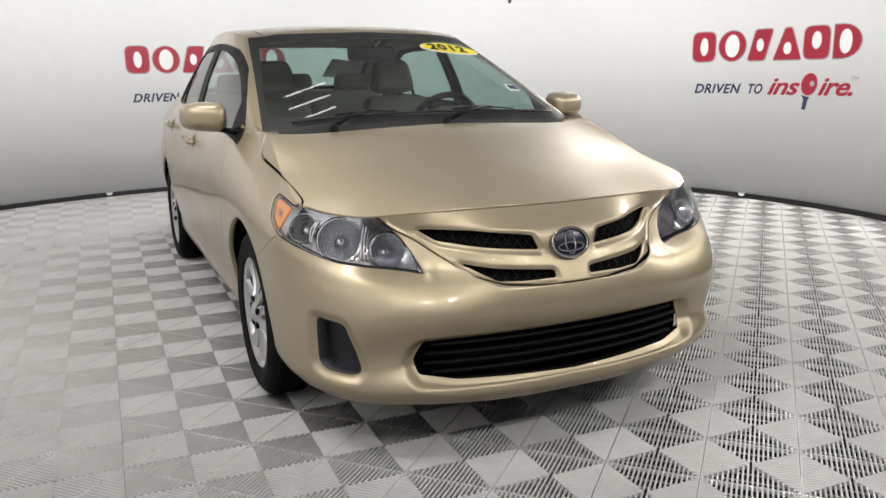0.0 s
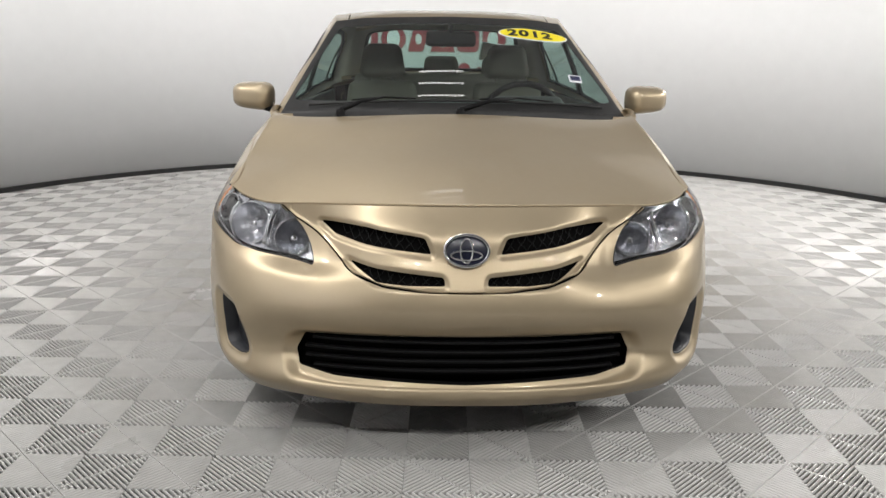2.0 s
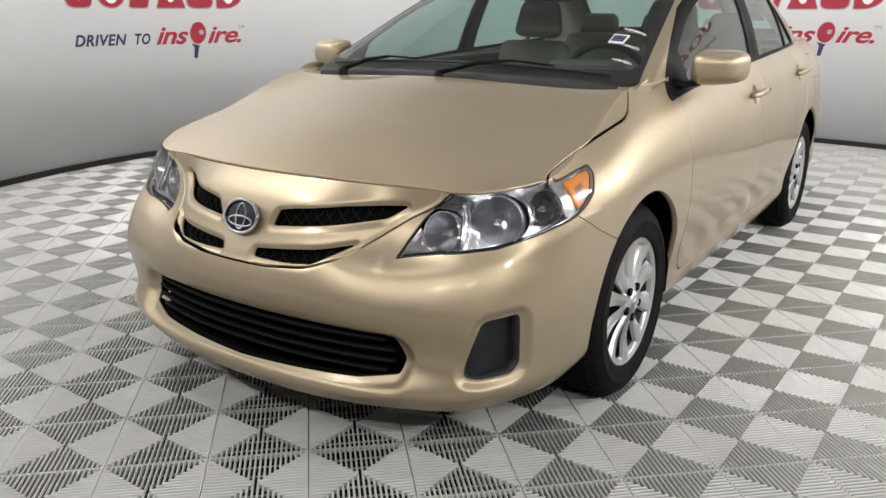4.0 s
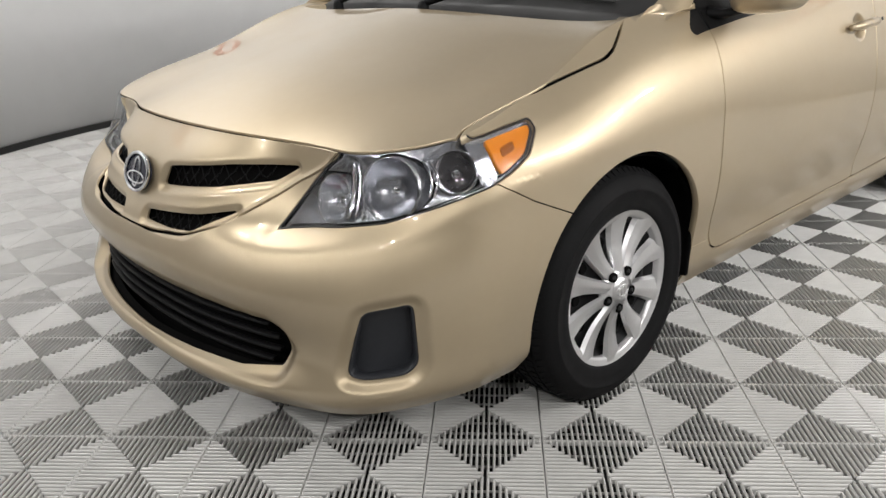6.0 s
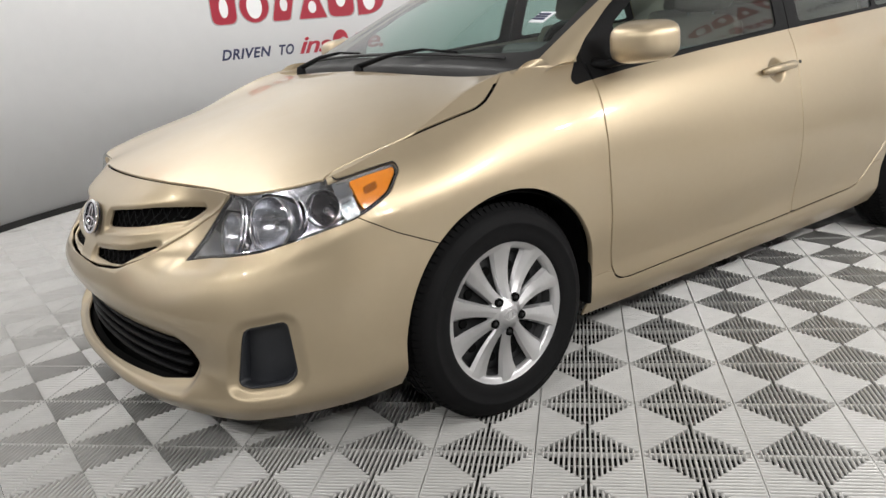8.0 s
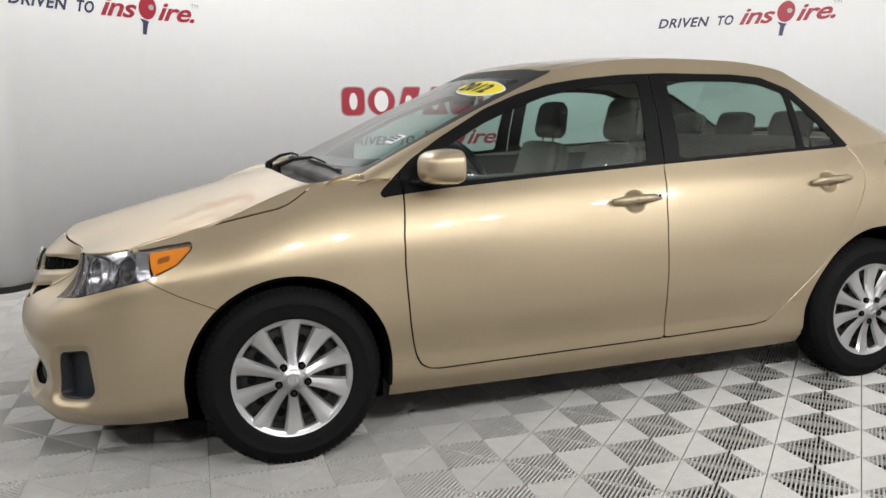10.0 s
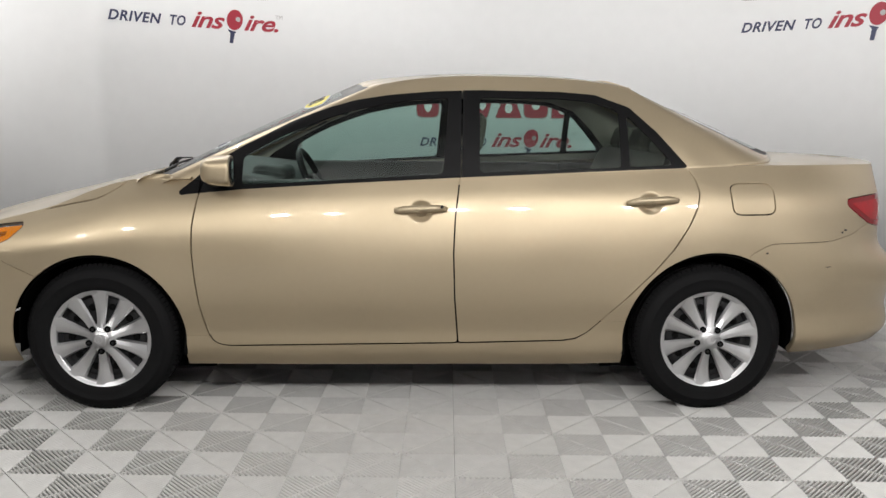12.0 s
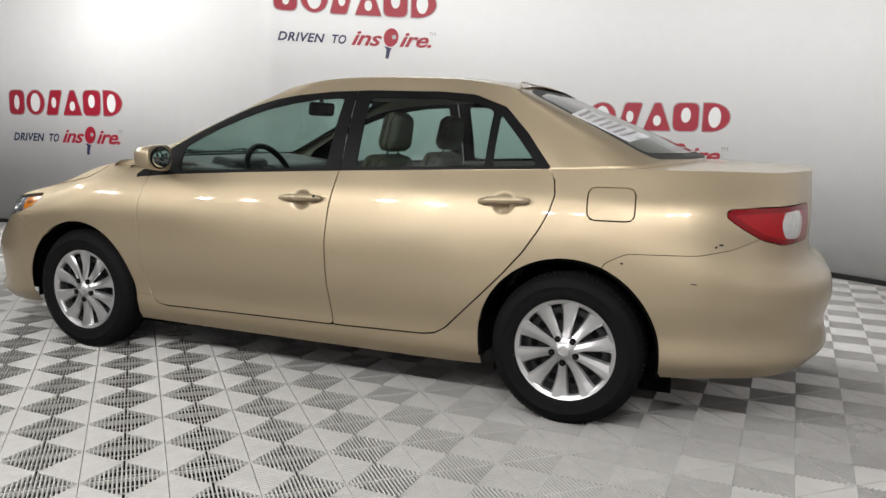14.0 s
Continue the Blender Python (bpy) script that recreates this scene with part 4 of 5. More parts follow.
def spoke(k):
    """One broad blade of the wheel cover, waisted near the hub."""
    bm = bmesh.new()
    rows = []
    a0 = 2 * math.pi * (k + 0.5) / 10
    for i in range(13):
        t = i / 12
        r = 0.046 + t * (0.2085 - 0.046)
        half = 0.0130 + 0.0255 * t + 0.006 * (1 - t) ** 6 + 0.010 * t ** 9
        lift = 0.0 - 0.014 * math.sin(math.pi * min(1, t * 1.02)) * 0.9 - 0.006 * t
        row = []
        for j in range(9):
            u = -1 + 2 * j / 8
            x, y = r, half * u
            z = 0.092 + lift - 0.007 * max(0.0, u + 0.1) - (0.010 if abs(u) == 1 else 0)
            row.append(bm.verts.new((x * math.cos(a0) - y * math.sin(a0), x * math.sin(a0) + y * math.cos(a0), z)))
        rows.append(row)
    for a, b in zip(rows, rows[1:]):
        for j in range(8):
            bm.faces.new((a[j], b[j], b[j + 1], a[j + 1]))
    return bm


def make_wheel():
    w = new("wheel")
    part("tyre", tyre_mesh(), RUBBER, w, "black tyre with worn tread", True)
    part("tread", tread_mesh(), RUBBER, w)
    part("rim", lathe([(.206, .070), (.213, .088), (.2215, .0935), (.2235, .0915), (.2225, .085)], 96), SILVER, w, "silver rim edge", True)
    part("rim_lip", lathe([(.2120, .0885), (.204, .0845), (.197, .0825), (.192, .079), (.190, .066)], 72), SILVER, w, "silver inner rim", True)
    part("rim_barrel", lathe([(.1912, .0665), (.184, .056), (.174, .040), (.168, .02)], 72), STEEL, w, "dark inner barrel", True)
    part("wheel_disc", lathe([(.0, .060), (.055, .060), (.075, .046), (.12, .040), (.155, .050), (.175, .046), (.197, .030)], 60), STEEL, w, "black steel wheel", True)
    for i in range(10):
        a = 2 * math.pi * i / 10
        part("vent", lathe([(0, .049), (.013, .049), (.015, .044)], 14, pose(.137 * math.cos(a), .137 * math.sin(a), .006)), LINER_AND_SHADE, w)
    for k in range(10):
        part("spoke", spoke(k), SILVER, w, "silver spoke")
    part("hub", lathe([(0, .101), (.018, .1005), (.030, .098), (.034, .093), (.037, .091), (.050, .089), (.060, .081), (.064, .070)], 48), SILVER, w, "silver hub cap", True)
    ring = bmesh.new()
    for rx, ry in ((.022, .016), (.008, .014)):
        sweep([(rx * math.cos(2 * math.pi * i / 24), ry * math.sin(2 * math.pi * i / 24), .1005) for i in range(25)], .0016, 6, ring)
    part("emblem", ring, SILVER, w, "raised oval mark", True)
    for i in range(5):
        a = 2 * math.pi * (i / 5) - math.pi / 2
        bm = lathe([(0, .0925), (.0105, .093), (.0118, .0945), (.0128, .0945), (.0136, .085)], 16, pose(.053 * math.cos(a), .053 * math.sin(a), 0))
        part("lug_hole", bm, LINER_AND_SHADE, w, "dark lug recess", True)
        part("lug_nut", lathe([(0, .097), (.004, .097), (.0068, .093), (.0068, .086)], 6, pose(.053 * math.cos(a), .053 * math.sin(a), 0)), STEEL, w)
    return w


first = make_wheel()
first.matrix_world = pose(0, -0.752, 0.3175, 90)
wheels = [first] + [copy_thing(first, m) for m in (pose(2.6, -0.752, 0.3175, 90, 4), pose(0, 0.752, 0.3175, -90, 0, 0), pose(2.6, 0.752, 0.3175, -90, 10, 0))]
for w in wheels:
    w.parent = car
    tagged(w, "silver ten-spoke wheel with black tyre")

# ---- lamps, grilles and trim ----


def side_at(s, z):
    """Place and outward direction on the flank at arc length s and height z (right-hand side)."""
    i = int(np.argmin(np.abs(SIDE_S[:, 0] - s)))
    col = SIDE[i]
    j = int(np.clip(np.searchsorted(col[:, 2], z), 1, len(col) - 2))
    t = (z - col[j - 1, 2]) / max(col[j, 2] - col[j - 1, 2], 1e-6)
    p = col[j - 1] + (col[j] - col[j - 1]) * t
    i0, i1 = max(i - 2, 0), min(i + 2, len(SIDE) - 1)
    n = np.cross(SIDE[i1, j] - SIDE[i0, j], SIDE[i, j + 1] - SIDE[i, j - 1])
    n = -n / np.linalg.norm(n)
    return Vector(p), Vector(n)


def facing(p, n, spin=0.0):
    """A pose at p whose z looks along n."""
    return Matrix.Translation(p) @ n.to_track_quat("Z", "Y").to_matrix().to_4x4() @ pose(0, 0, 0, 0, 0, spin)


FLIP_Y = Matrix.Diagonal((1, -1, 1, 1))


def pair(name, build, mat, label="", parents=None, smooth=True):
    """Build a part for the right side, and its mirror image for the left."""
    made = []
    for k, m in ((0, FLIP_Y), (1, Matrix())):
        bm = build()
        bmesh.ops.transform(bm, matrix=m, verts=bm.verts)
        if k == 0:
            bmesh.ops.reverse_faces(bm, faces=bm.faces)
        made.append(part(name, bm, mat, parents[k] if parents else car, label, smooth))
    return made


HOUSING = material("silvered_lamp_housing", (0.50, 0.51, 0.54), 0.20, metal=0.9, spread=0.2, scale=25, bump=0.25, bump_scale=55)
REFLECTOR = material("lamp_reflector", (0.58, 0.59, 0.63), 0.24, metal=0.95, spread=0.1, scale=30, bump=0.15, bump_scale=70)
DARK_GLASS = material("smoky_lamp_bowl", (0.17, 0.165, 0.17), 0.28, metal=0.6, coat=1.0, spread=0.3, scale=30)
DARK_AMBER = material("brown_amber", (0.30, 0.09, 0.01), 0.2, coat=1.0, spread=0.1, scale=60)
NAVY = material("dark_emblem_ground", (0.010, 0.012, 0.025), 0.25, spec=0.4, spread=0.1)
WHITE_LENS = material("clear_reversing_lens", (0.70, 0.69, 0.69), 0.22, metal=0.55, coat=1.0, spread=0.2, scale=40, bump=0.3, bump_scale=45)

lens_in, lens_edge = head_lens.cut(outline_distance(sz(head_lens), LAMP) + 0.0025)
top_s = np.linspace(0, 1.8, 120)
edge_gap = np.minimum(-outline_distance(sz(head_lens), LAMP), np.interp(head_lens.S, top_s, level_curve(len(LEVELS) - 1, top_s)[:, 2]) - head_lens.V[:, 2])
sunk = 0.008 + 0.046 * np.clip(edge_gap / 0.022, 0, 1) ** 0.6
dish = Surf(head_lens.V - head_lens.N * sunk[:, None], head_lens.N, head_lens.S, head_lens.F)
BOWLS = []
for s0, z0, r0, ahead, dark in ((.607, .672, .056, .35, False), (.838, .707, .070, .38, False), (.995, .742, .047, .28, True)):
    p0, n0 = side_at(s0, z0)
    aim = (n0 * (1 - ahead) + Vector((-1, 0, 0.02)) * ahead).normalized()
    BOWLS.append((p0 - n0 * 0.040, aim, r0, dark))
    away = dish.V - np.array(p0)
    off = np.linalg.norm(away - np.outer(away @ np.array(aim), np.array(aim)), axis=1)
    dish = dish.cut(off - r0)[1]
lamps = both_sides("headlight", dish, HOUSING, "silvered headlight with amber side marker", 0.0)
lens_parts = both_sides("lens", lens_in.moved(-0.001), CLEAR, "clear headlight lens", 0.0, lamps)
for o in lens_parts:
    o.visible_shadow = False
both_sides("seal", lens_edge.moved(-0.001), BLACK_RUBBER, "", 0.004, lamps)
AMBER_AREA = rounded([(1.085, .83), (1.098, .74), (1.112, .705), (1.30, .705), (1.30, .83)], 0.008)
amber, _ = lens_in.moved(-0.012).cut(np.maximum(outline_distance(sz(lens_in), AMBER_AREA), outline_distance(sz(lens_in), LAMP) + 0.009))
both_sides("side_marker", amber, AMBER, "amber side marker", 0.01, lamps)
window, _ = lens_in.moved(-0.010).cut(outline_distance(sz(lens_in), rounded([(1.118, .752), (1.158, .762), (1.160, .780), (1.120, .770)], 0.003)))
both_sides("bulb_window", window, DARK_AMBER, "brown bulb window", 0.002, lamps)
side_strip, _ = lens_in.moved(-0.016).cut(outline_distance(sz(lens_in), rounded([(1.035, .83), (1.050, .70), (1.095, .70), (1.080, .83)], 0.01)))
both_sides("side_reflector", side_strip, HOUSING, "", 0.008, lamps)
for c0, aim, r0, dark in BOWLS:
    at = facing(c0, aim)
    pair("reflector", lambda: lathe([(0.004, -.060), (r0 * .30, -.054), (r0 * .55, -.042), (r0 * .76, -.026), (r0 * .90, -.008), (r0 * .97, .006)], 36, at), DARK_GLASS if dark else REFLECTOR, "round headlight bowl", lamps)
    pair("bezel", lambda: lathe([(r0 * .95, .002), (r0 * .98, .010), (r0 * 1.01, .011), (r0 * 1.035, .006), (r0 * 1.045, -.004), (r0 * 1.05, -.04)], 40, at), HOUSING, "slim silver bezel ring", lamps)
    pair("bezel_edge", lambda: lathe([(r0 * .945, .001), (r0 * .955, .0115), (r0 * .985, .013), (r0 * 1.0, .011)], 40, at), CHROME, "chrome bezel edge", lamps)
    pair("bulb", lambda: lathe([(0.0, -.012), (.008, -.013), (.012, -.018), (.013, -.045)], 16, at), CHROME, "bulb shield", lamps)
    for i in range(6):
        a = 2 * math.pi * (i + 0.5) / 6
        pair("stud", lambda: lathe([(0, .003), (.0022, .002), (.003, -.002)], 8, at @ pose(r0 * .5 * math.cos(a), r0 * .5 * math.sin(a), -.043)), CHROME, "", lamps)
for s0, low, high, deep in ((.690, .645, .735, .026), (.708, .648, .745, .020), (.726, .652, .750, .026), (.758, .650, .660, .018), (.924, .690, .765, .022), (.937, .694, .768, .026)):
    pair("ridge", lambda: sweep([tuple(side_at(s0 + 0.010 * math.sin(3 * t), low + (high - low) * t)[0] - side_at(s0, low + (high - low) * t)[1] * deep) for t in np.linspace(0, 1, 9)], .0035, 8), CHROME, "chrome divider ridge", lamps)
for k in range(5):
    pair("fin", lambda: sweep([tuple(side_at(.60 + .05 * i, .618 + .004 * i + 0.006 * k)[0] - side_at(.60 + .05 * i, .62)[1] * (.02 + .006 * k)) for i in range(7)], .0018, 6), CHROME, "", lamps)

# fog lamp recess: dark shell with a sunken cover
fog_parts = both_sides("fog_lamp_cover", fog_hole.moved(-0.045), GRAIN_PLASTIC, "dark grey fog lamp cover", 0.0)
ring_in, ring = fog_hole.cut(outline_distance(sz(fog_hole), FOG) + 0.004)
both_sides("recess_edge", ring.moved(-0.002), GRAIN_PLASTIC, "", 0.045, fog_parts)

# lower grille: back plate and four blades
s_line = np.linspace(0, .62, 24)
px_, py_, nx_, ny_ = plan(s_line)


def bowed(inset, z0, z1):
    bm = bmesh.new()
    pts = [(x + nx * inset, y + ny * inset) for x, y, nx, ny in zip(px_, py_, nx_, ny_)]
    pts = [(x, -y) for x, y in pts[:0:-1]] + pts
    rows = [[bm.verts.new((x, y, z)) for x, y in pts] for z in (z0, z1)]
    for i in range(len(pts) - 1):
        bm.faces.new((rows[0][i], rows[0][i + 1], rows[1][i + 1], rows[1][i]))
    return bm


def blade(z, inset, half):
    pts = [(x + nx * inset, y + ny * inset, z) for x, y, nx, ny in zip(px_, py_, nx_, ny_) if y < half]
    pts = [(x, -y, h) for x, y, h in pts[:0:-1]] + pts
    return sweep(pts, 0.011, 8, None, 0.55)


def shelf(z, near, far):
    bm = bmesh.new()
    rows = []
    for inset in (near, far):
        pts = [(x + nx * inset, y + ny * inset) for x, y, nx, ny in zip(px_, py_, nx_, ny_)]
        pts = [(x, -y) for x, y in pts[:0:-1]] + pts
        rows.append([bm.verts.new((x, y, z)) for x, y in pts])
    for i in range(len(rows[0]) - 1):
        bm.faces.new((rows[0][i], rows[0][i + 1], rows[1][i + 1], rows[1][i]))
    return bm


lower_grille = part("lower_grille", bowed(0.11, 0.22, 0.46), LINER_AND_SHADE, car, "black lower grille")
# added black sheet that keeps the opening dark above the bright floor
part("grille_shade_sheet", shelf(.232, .03, .12), LINER_AND_SHADE, lower_grille)
for z, h in ((.292, .50), (.322, .51), (.352, .51), (.382, .50)):
    part("grille_blade", blade(z, 0.062, h), BLACK_PLASTIC, lower_grille, "black grille blade", True)


def slit_point(y, t, lower, upper, back):
    z = np.interp(y, *lower) * (1 - t) + np.interp(y, *upper) * t
    i = int(np.argmin(np.abs(SIDE[:220, 74, 1] - y)))
    p, n = side_at(SIDE_S[i, 0], z)
    return tuple(p - n * back)


UP_LOW, UP_TOP = ([.11, .30, .40, .455], [.655, .670, .684, .720]), ([.10, .122, .165, .30, .455], [.690, .698, .704, .715, .722])
DN_LOW, DN_TOP = ([.06, .18, .263, .355], [.566, .566, .572, .622]), ([.06, .066, .27, .361], [.585, .590, .609, .625])
for (lo, hi), ya, yb, n in (((UP_LOW, UP_TOP), .12, .45, 9), ((DN_LOW, DN_TOP), .065, .325, 7)):
    step = (yb - ya) / n

    def lattice():
        bm = bmesh.new()
        for i in range(n):
            y = ya + step * i
            sweep([slit_point(y + step * t, t, lo, hi, .016) for t in (0, .25, .5, .75, 1)], .0016, 5, bm)
            sweep([slit_point(y + step * (1 - t), t, lo, hi, .016) for t in (0, .25, .5, .75, 1)], .0016, 5, bm)
        return bm
    pair("grille_mesh", lattice, BLACK_PLASTIC, "black diamond grille mesh")

# front emblem: plain oval rings on a dark ground
em = Matrix.Translation((-0.868, 0, 0.667)) @ pose(0, 0, 0, 0, -72, 0) @ pose(0, 0, 0, 0, 0, 90)
emblem = part("front_emblem", lathe([(0, .006), (.05, .005), (.062, .002), (.064, -.003)], 48, em @ Matrix.Diagonal((1.03, .74, 1, 1))), NAVY, car, "oval chrome badge on dark ground", True)


def oval(rx, ry, r, cy=0.0):
    pts = [em @ Vector((rx * math.cos(2 * math.pi * i / 40), cy + ry * math.sin(2 * math.pi * i / 40), .006)) for i in range(41)]
    return sweep(pts, r, 8)


part("badge_ring", oval(.065, .047, .0048), CHROME, emblem, "chrome oval ring", True)
part("badge_ring", oval(.018, .036, .0032), CHROME, emblem, "chrome oval ring", True)
part("badge_ring", oval(.046, .014, .0030, .014), CHROME, emblem, "chrome oval ring", True)

# tail lamps
tails = both_sides("tail_light", tail_lens, RED_LENS, "red and clear wraparound tail light", 0.02)
white, _ = tail_lens.moved(0.003).cut(outline_distance(sz(tail_lens), rounded([(5.0, .916), (5.16, .922), (5.19, .87), (5.16, .812), (5.01, .815), (4.975, .865)], 0.03)))
both_sides("reversing_light", white, WHITE_LENS, "clear reversing light", 0.006, tails)


inner_red, _ = tail_lens.moved(0.0015).cut(outline_distance(sz(tail_lens), TAIL) + 0.022)
both_sides("tail_lens_core", inner_red, RED_CORE, "brighter red lamp core", 0.003, tails)

# door mirrors
def mirror_shell():
    bm = bmesh.new()
    bmesh.ops.create_uvsphere(bm, u_segments=36, v_segments=24, radius=1)
    for v in bm.verts:
        x, y, z = v.co
        k = (abs(x) ** 3.6 + abs(y) ** 3.6 + abs(z) ** 3.6) ** (1 / 3.6)
        x, y, z = x / k, y / k, z / k
        k = math.sqrt(max(0.0, 1 - 0.22 * max(0, -x)))
        if x > 0.35:
            x = 0.35 + (x - 0.35) * 0.12
        z *= (1.0 - 0.10 * y) * k
        y *= k
        v.co = Vector((0.566 + (0.100 if x < 0 else 0.055) * x + 0.010 * y, 0.895 + 0.094 * y, 1.034 + 0.062 * z + 0.004 * y))
    return bm


mirrors = pair("door_mirror", mirror_shell, PAINT, "gold door mirror housing", None)


def mirror_arm():
    bm = sweep([(0.48, 0.755, 0.975), (0.50, 0.79, 0.972), (0.53, 0.85, 0.985)], [0.034, 0.024, 0.022], 12, None, 0.55)
    return bm


pair("mirror_arm", mirror_arm, BLACK_PLASTIC, "black mirror arm", mirrors)
pair("mirror_rim", lambda: lathe([(0, .0), (1.0, 0), (1.06, -.006), (1.08, -.02)], 32, Matrix.Translation((0.5915, 0.895, 1.034)) @ pose(0, 0, 0, 0, 90, -6) @ Matrix.Diagonal((.053, .078, 1, 1))), BLACK_PLASTIC, "black mirror rim", mirrors)
pair("mirror_glass", lambda: lathe([(0, .002), (.9, .002), (1.0, 0)], 32, Matrix.Translation((0.594, 0.895, 1.034)) @ pose(0, 0, 0, 0, 90, -6) @ Matrix.Diagonal((.046, .070, 1, 1))), CHROME, "mirror glass", mirrors)


# door handles
def handle(x, z, rise):
    def build():
        pts, rad = [], []
        for i in range(13):
            t = i / 12
            px = x - 0.105 + 0.210 * t
            pz = z + 0.004 + rise * (t - 0.5)
            i0 = int(np.argmin(np.abs(SIDE[:, 88, 0] - px) + 9 * (SIDE[:, 88, 1] < 0.5)))
            p, n = side_at(SIDE_S[i0, 0], pz)
            out = 0.010 + 0.022 * min(1, math.sin(math.pi * min(max(t, 0.02), 0.98)) * 1.9)
            pts.append(tuple(p + n * out))
            rad.append(0.0085 + 0.0065 * min(1, math.sin(math.pi * min(max(t, 0.03), 0.97)) * 2.5))
        return sweep(pts, rad, 12)
    return build


pair("door_handle", handle(*HAND_F, 0.008), PAINT, "gold pull handle", doors_f)
pair("door_handle", handle(*HAND_R, 0.012), PAINT, "gold pull handle", doors_r)
lock_p, lock_n = side_at(SIDE_S[int(np.argmin(np.abs(SIDE[:, 88, 0] - 1.444) + 9 * (SIDE[:, 88, 1] < 0.5))), 0], 0.880)
pair("key_lock", lambda: lathe([(0, .003), (.006, .003), (.007, 0)], 14, facing(lock_p + lock_n * 0.043, lock_n)), STEEL, "", doors_f)

# ---- glass dressing ----


def screen_at(y, t, rear=False):
    """Place on the windscreen (or rear window) at half-width y and height share t."""
    j = t * (CABIN.shape[1] - 1)
    j0 = int(min(max(j, 0), CABIN.shape[1] - 2))
    f = j - j0
    rows = []
    for jj in (j0, j0 + 1):
        col = CABIN[:70, jj] if not rear else CABIN[:-70:-1, jj]
        rows.append([np.interp(abs(y), col[:, 1], col[:, c]) for c in (0, 2)])
    x = rows[0][0] * (1 - f) + rows[1][0] * f
    z = rows[0][1] * (1 - f) + rows[1][1] * f
    return Vector((x, y, z))


def screen_normal(y, t, rear=False):
    a, b = screen_at(y, t - 0.03, rear), screen_at(y, t + 0.03, rear)
    c, d = screen_at(y - 0.02, t, rear), screen_at(y + 0.02, t, rear)
    n = (b - a).cross(d - c).normalized()
    return n if n.z > 0 else -n


def on_glass(name, me, mat, y0, t0, proud, parent, label="", rear=False, mirror=1):
    """Lay a flat mesh on the glass: x to the right of a viewer in front, y upwards."""
    bm = bmesh.new()
    bm.from_mesh(me)
    bmesh.ops.triangulate(bm, faces=bm.faces)
    run = (screen_at(y0, 1.0, rear) - screen_at(y0, 0.0, rear)).length
    for v in bm.verts:
        y, t = y0 - v.co.x * mirror, t0 + v.co.y / run
        v.co = screen_at(y, t, rear) + screen_normal(y, t, rear) * (proud + v.co.z)
    return part(name, bm, mat, parent, label)


oval_t = 0.79
on_glass("year_sticker", flat([ellipse(0, 0, 0.172, 0.066, 48)]), PAPER, -0.408, oval_t, 0.001, windscreen, "yellow oval sticker with black year")
on_glass("sticker_face", flat([ellipse(0, 0, 0.164, 0.059, 48)]), YELLOW, -0.408, oval_t, 0.003, windscreen)
year = text_mesh("2012", 0.098, spacing=1.15, thick=0.0005, weight=0.0035)
on_glass("sticker_year", shifted(year, -0.128, -0.034), INK, -0.408, oval_t, 0.0075, windscreen, "black year 2012")
on_glass("inspection_label", flat([[(-.028, -.035), (.028, -.035), (.028, .035), (-.028, .035)]]), PAPER, -0.548, 0.335, 0.001, windscreen, "small white label")
for k in range(3):
    on_glass("label_bar", flat([[(-.022, .012 - .016 * k), (.022, .012 - .016 * k), (.022, .020 - .016 * k), (-.022, .020 - .016 * k)]]), NAVY_INK, -0.548, 0.335, 0.0045, windscreen)
on_glass("window_paper", flat([[(-.13, -.15), (.13, -.15), (.13, .15), (-.13, .15)]]), PAPER, -0.41, 0.44, 0.001, backlight, "white paper label inside the rear window", True, -1)
for k in range(7):
    wide, y0 = (0.10, 0.06, 0.11, 0.08, 0.11, 0.05, 0.09)[k], 0.115 - 0.036 * k
    on_glass("paper_bar", flat([[(-.11, y0), (wide, y0), (wide, y0 + .012), (-.11, y0 + .012)]]), GREY_INK, -0.41, 0.44, 0.0045, backlight, "", True, -1)

# wipers
def wiper(y_pivot, y_a, y_b, t_a, t_b):
    pv = screen_at(y_pivot, -0.02) + Vector((-0.05, 0, -0.004))
    w = part("wiper", lathe([(0, .03), (.014, .028), (.018, .015), (.02, -.02)], 20, Matrix.Translation(pv)), BLACK_PLASTIC, car, "black wiper", True)
    n = 14
    line = [screen_at(y_a + (y_b - y_a) * i / n, t_a + (t_b - t_a) * i / n) for i in range(n + 1)]
    part("blade", sweep([tuple(p + screen_normal(p.y, 0.08) * 0.010) for p in line], 0.0055, 6), BLACK_RUBBER, w, "", True)
    m = line[n // 2] + screen_normal(line[n // 2].y, 0.08) * 0.03
    part("arm", sweep([tuple(pv + Vector((0, 0, 0.022))), tuple((pv + m) / 2 + Vector((0, 0, 0.022))), tuple(m)], [0.011, 0.008, 0.005], 8), BLACK_PLASTIC, w, "", True)
    part("bridge", sweep([tuple(line[4] + Vector((-.004, 0, .018))), tuple(m), tuple(line[n - 4] + Vector((-.004, 0, .018)))], 0.004, 6), BLACK_PLASTIC, w, "", True)


wiper(0.46, 0.60, -0.02, 0.055, 0.075)
wiper(-0.02, 0.10, -0.62, 0.075, 0.06)

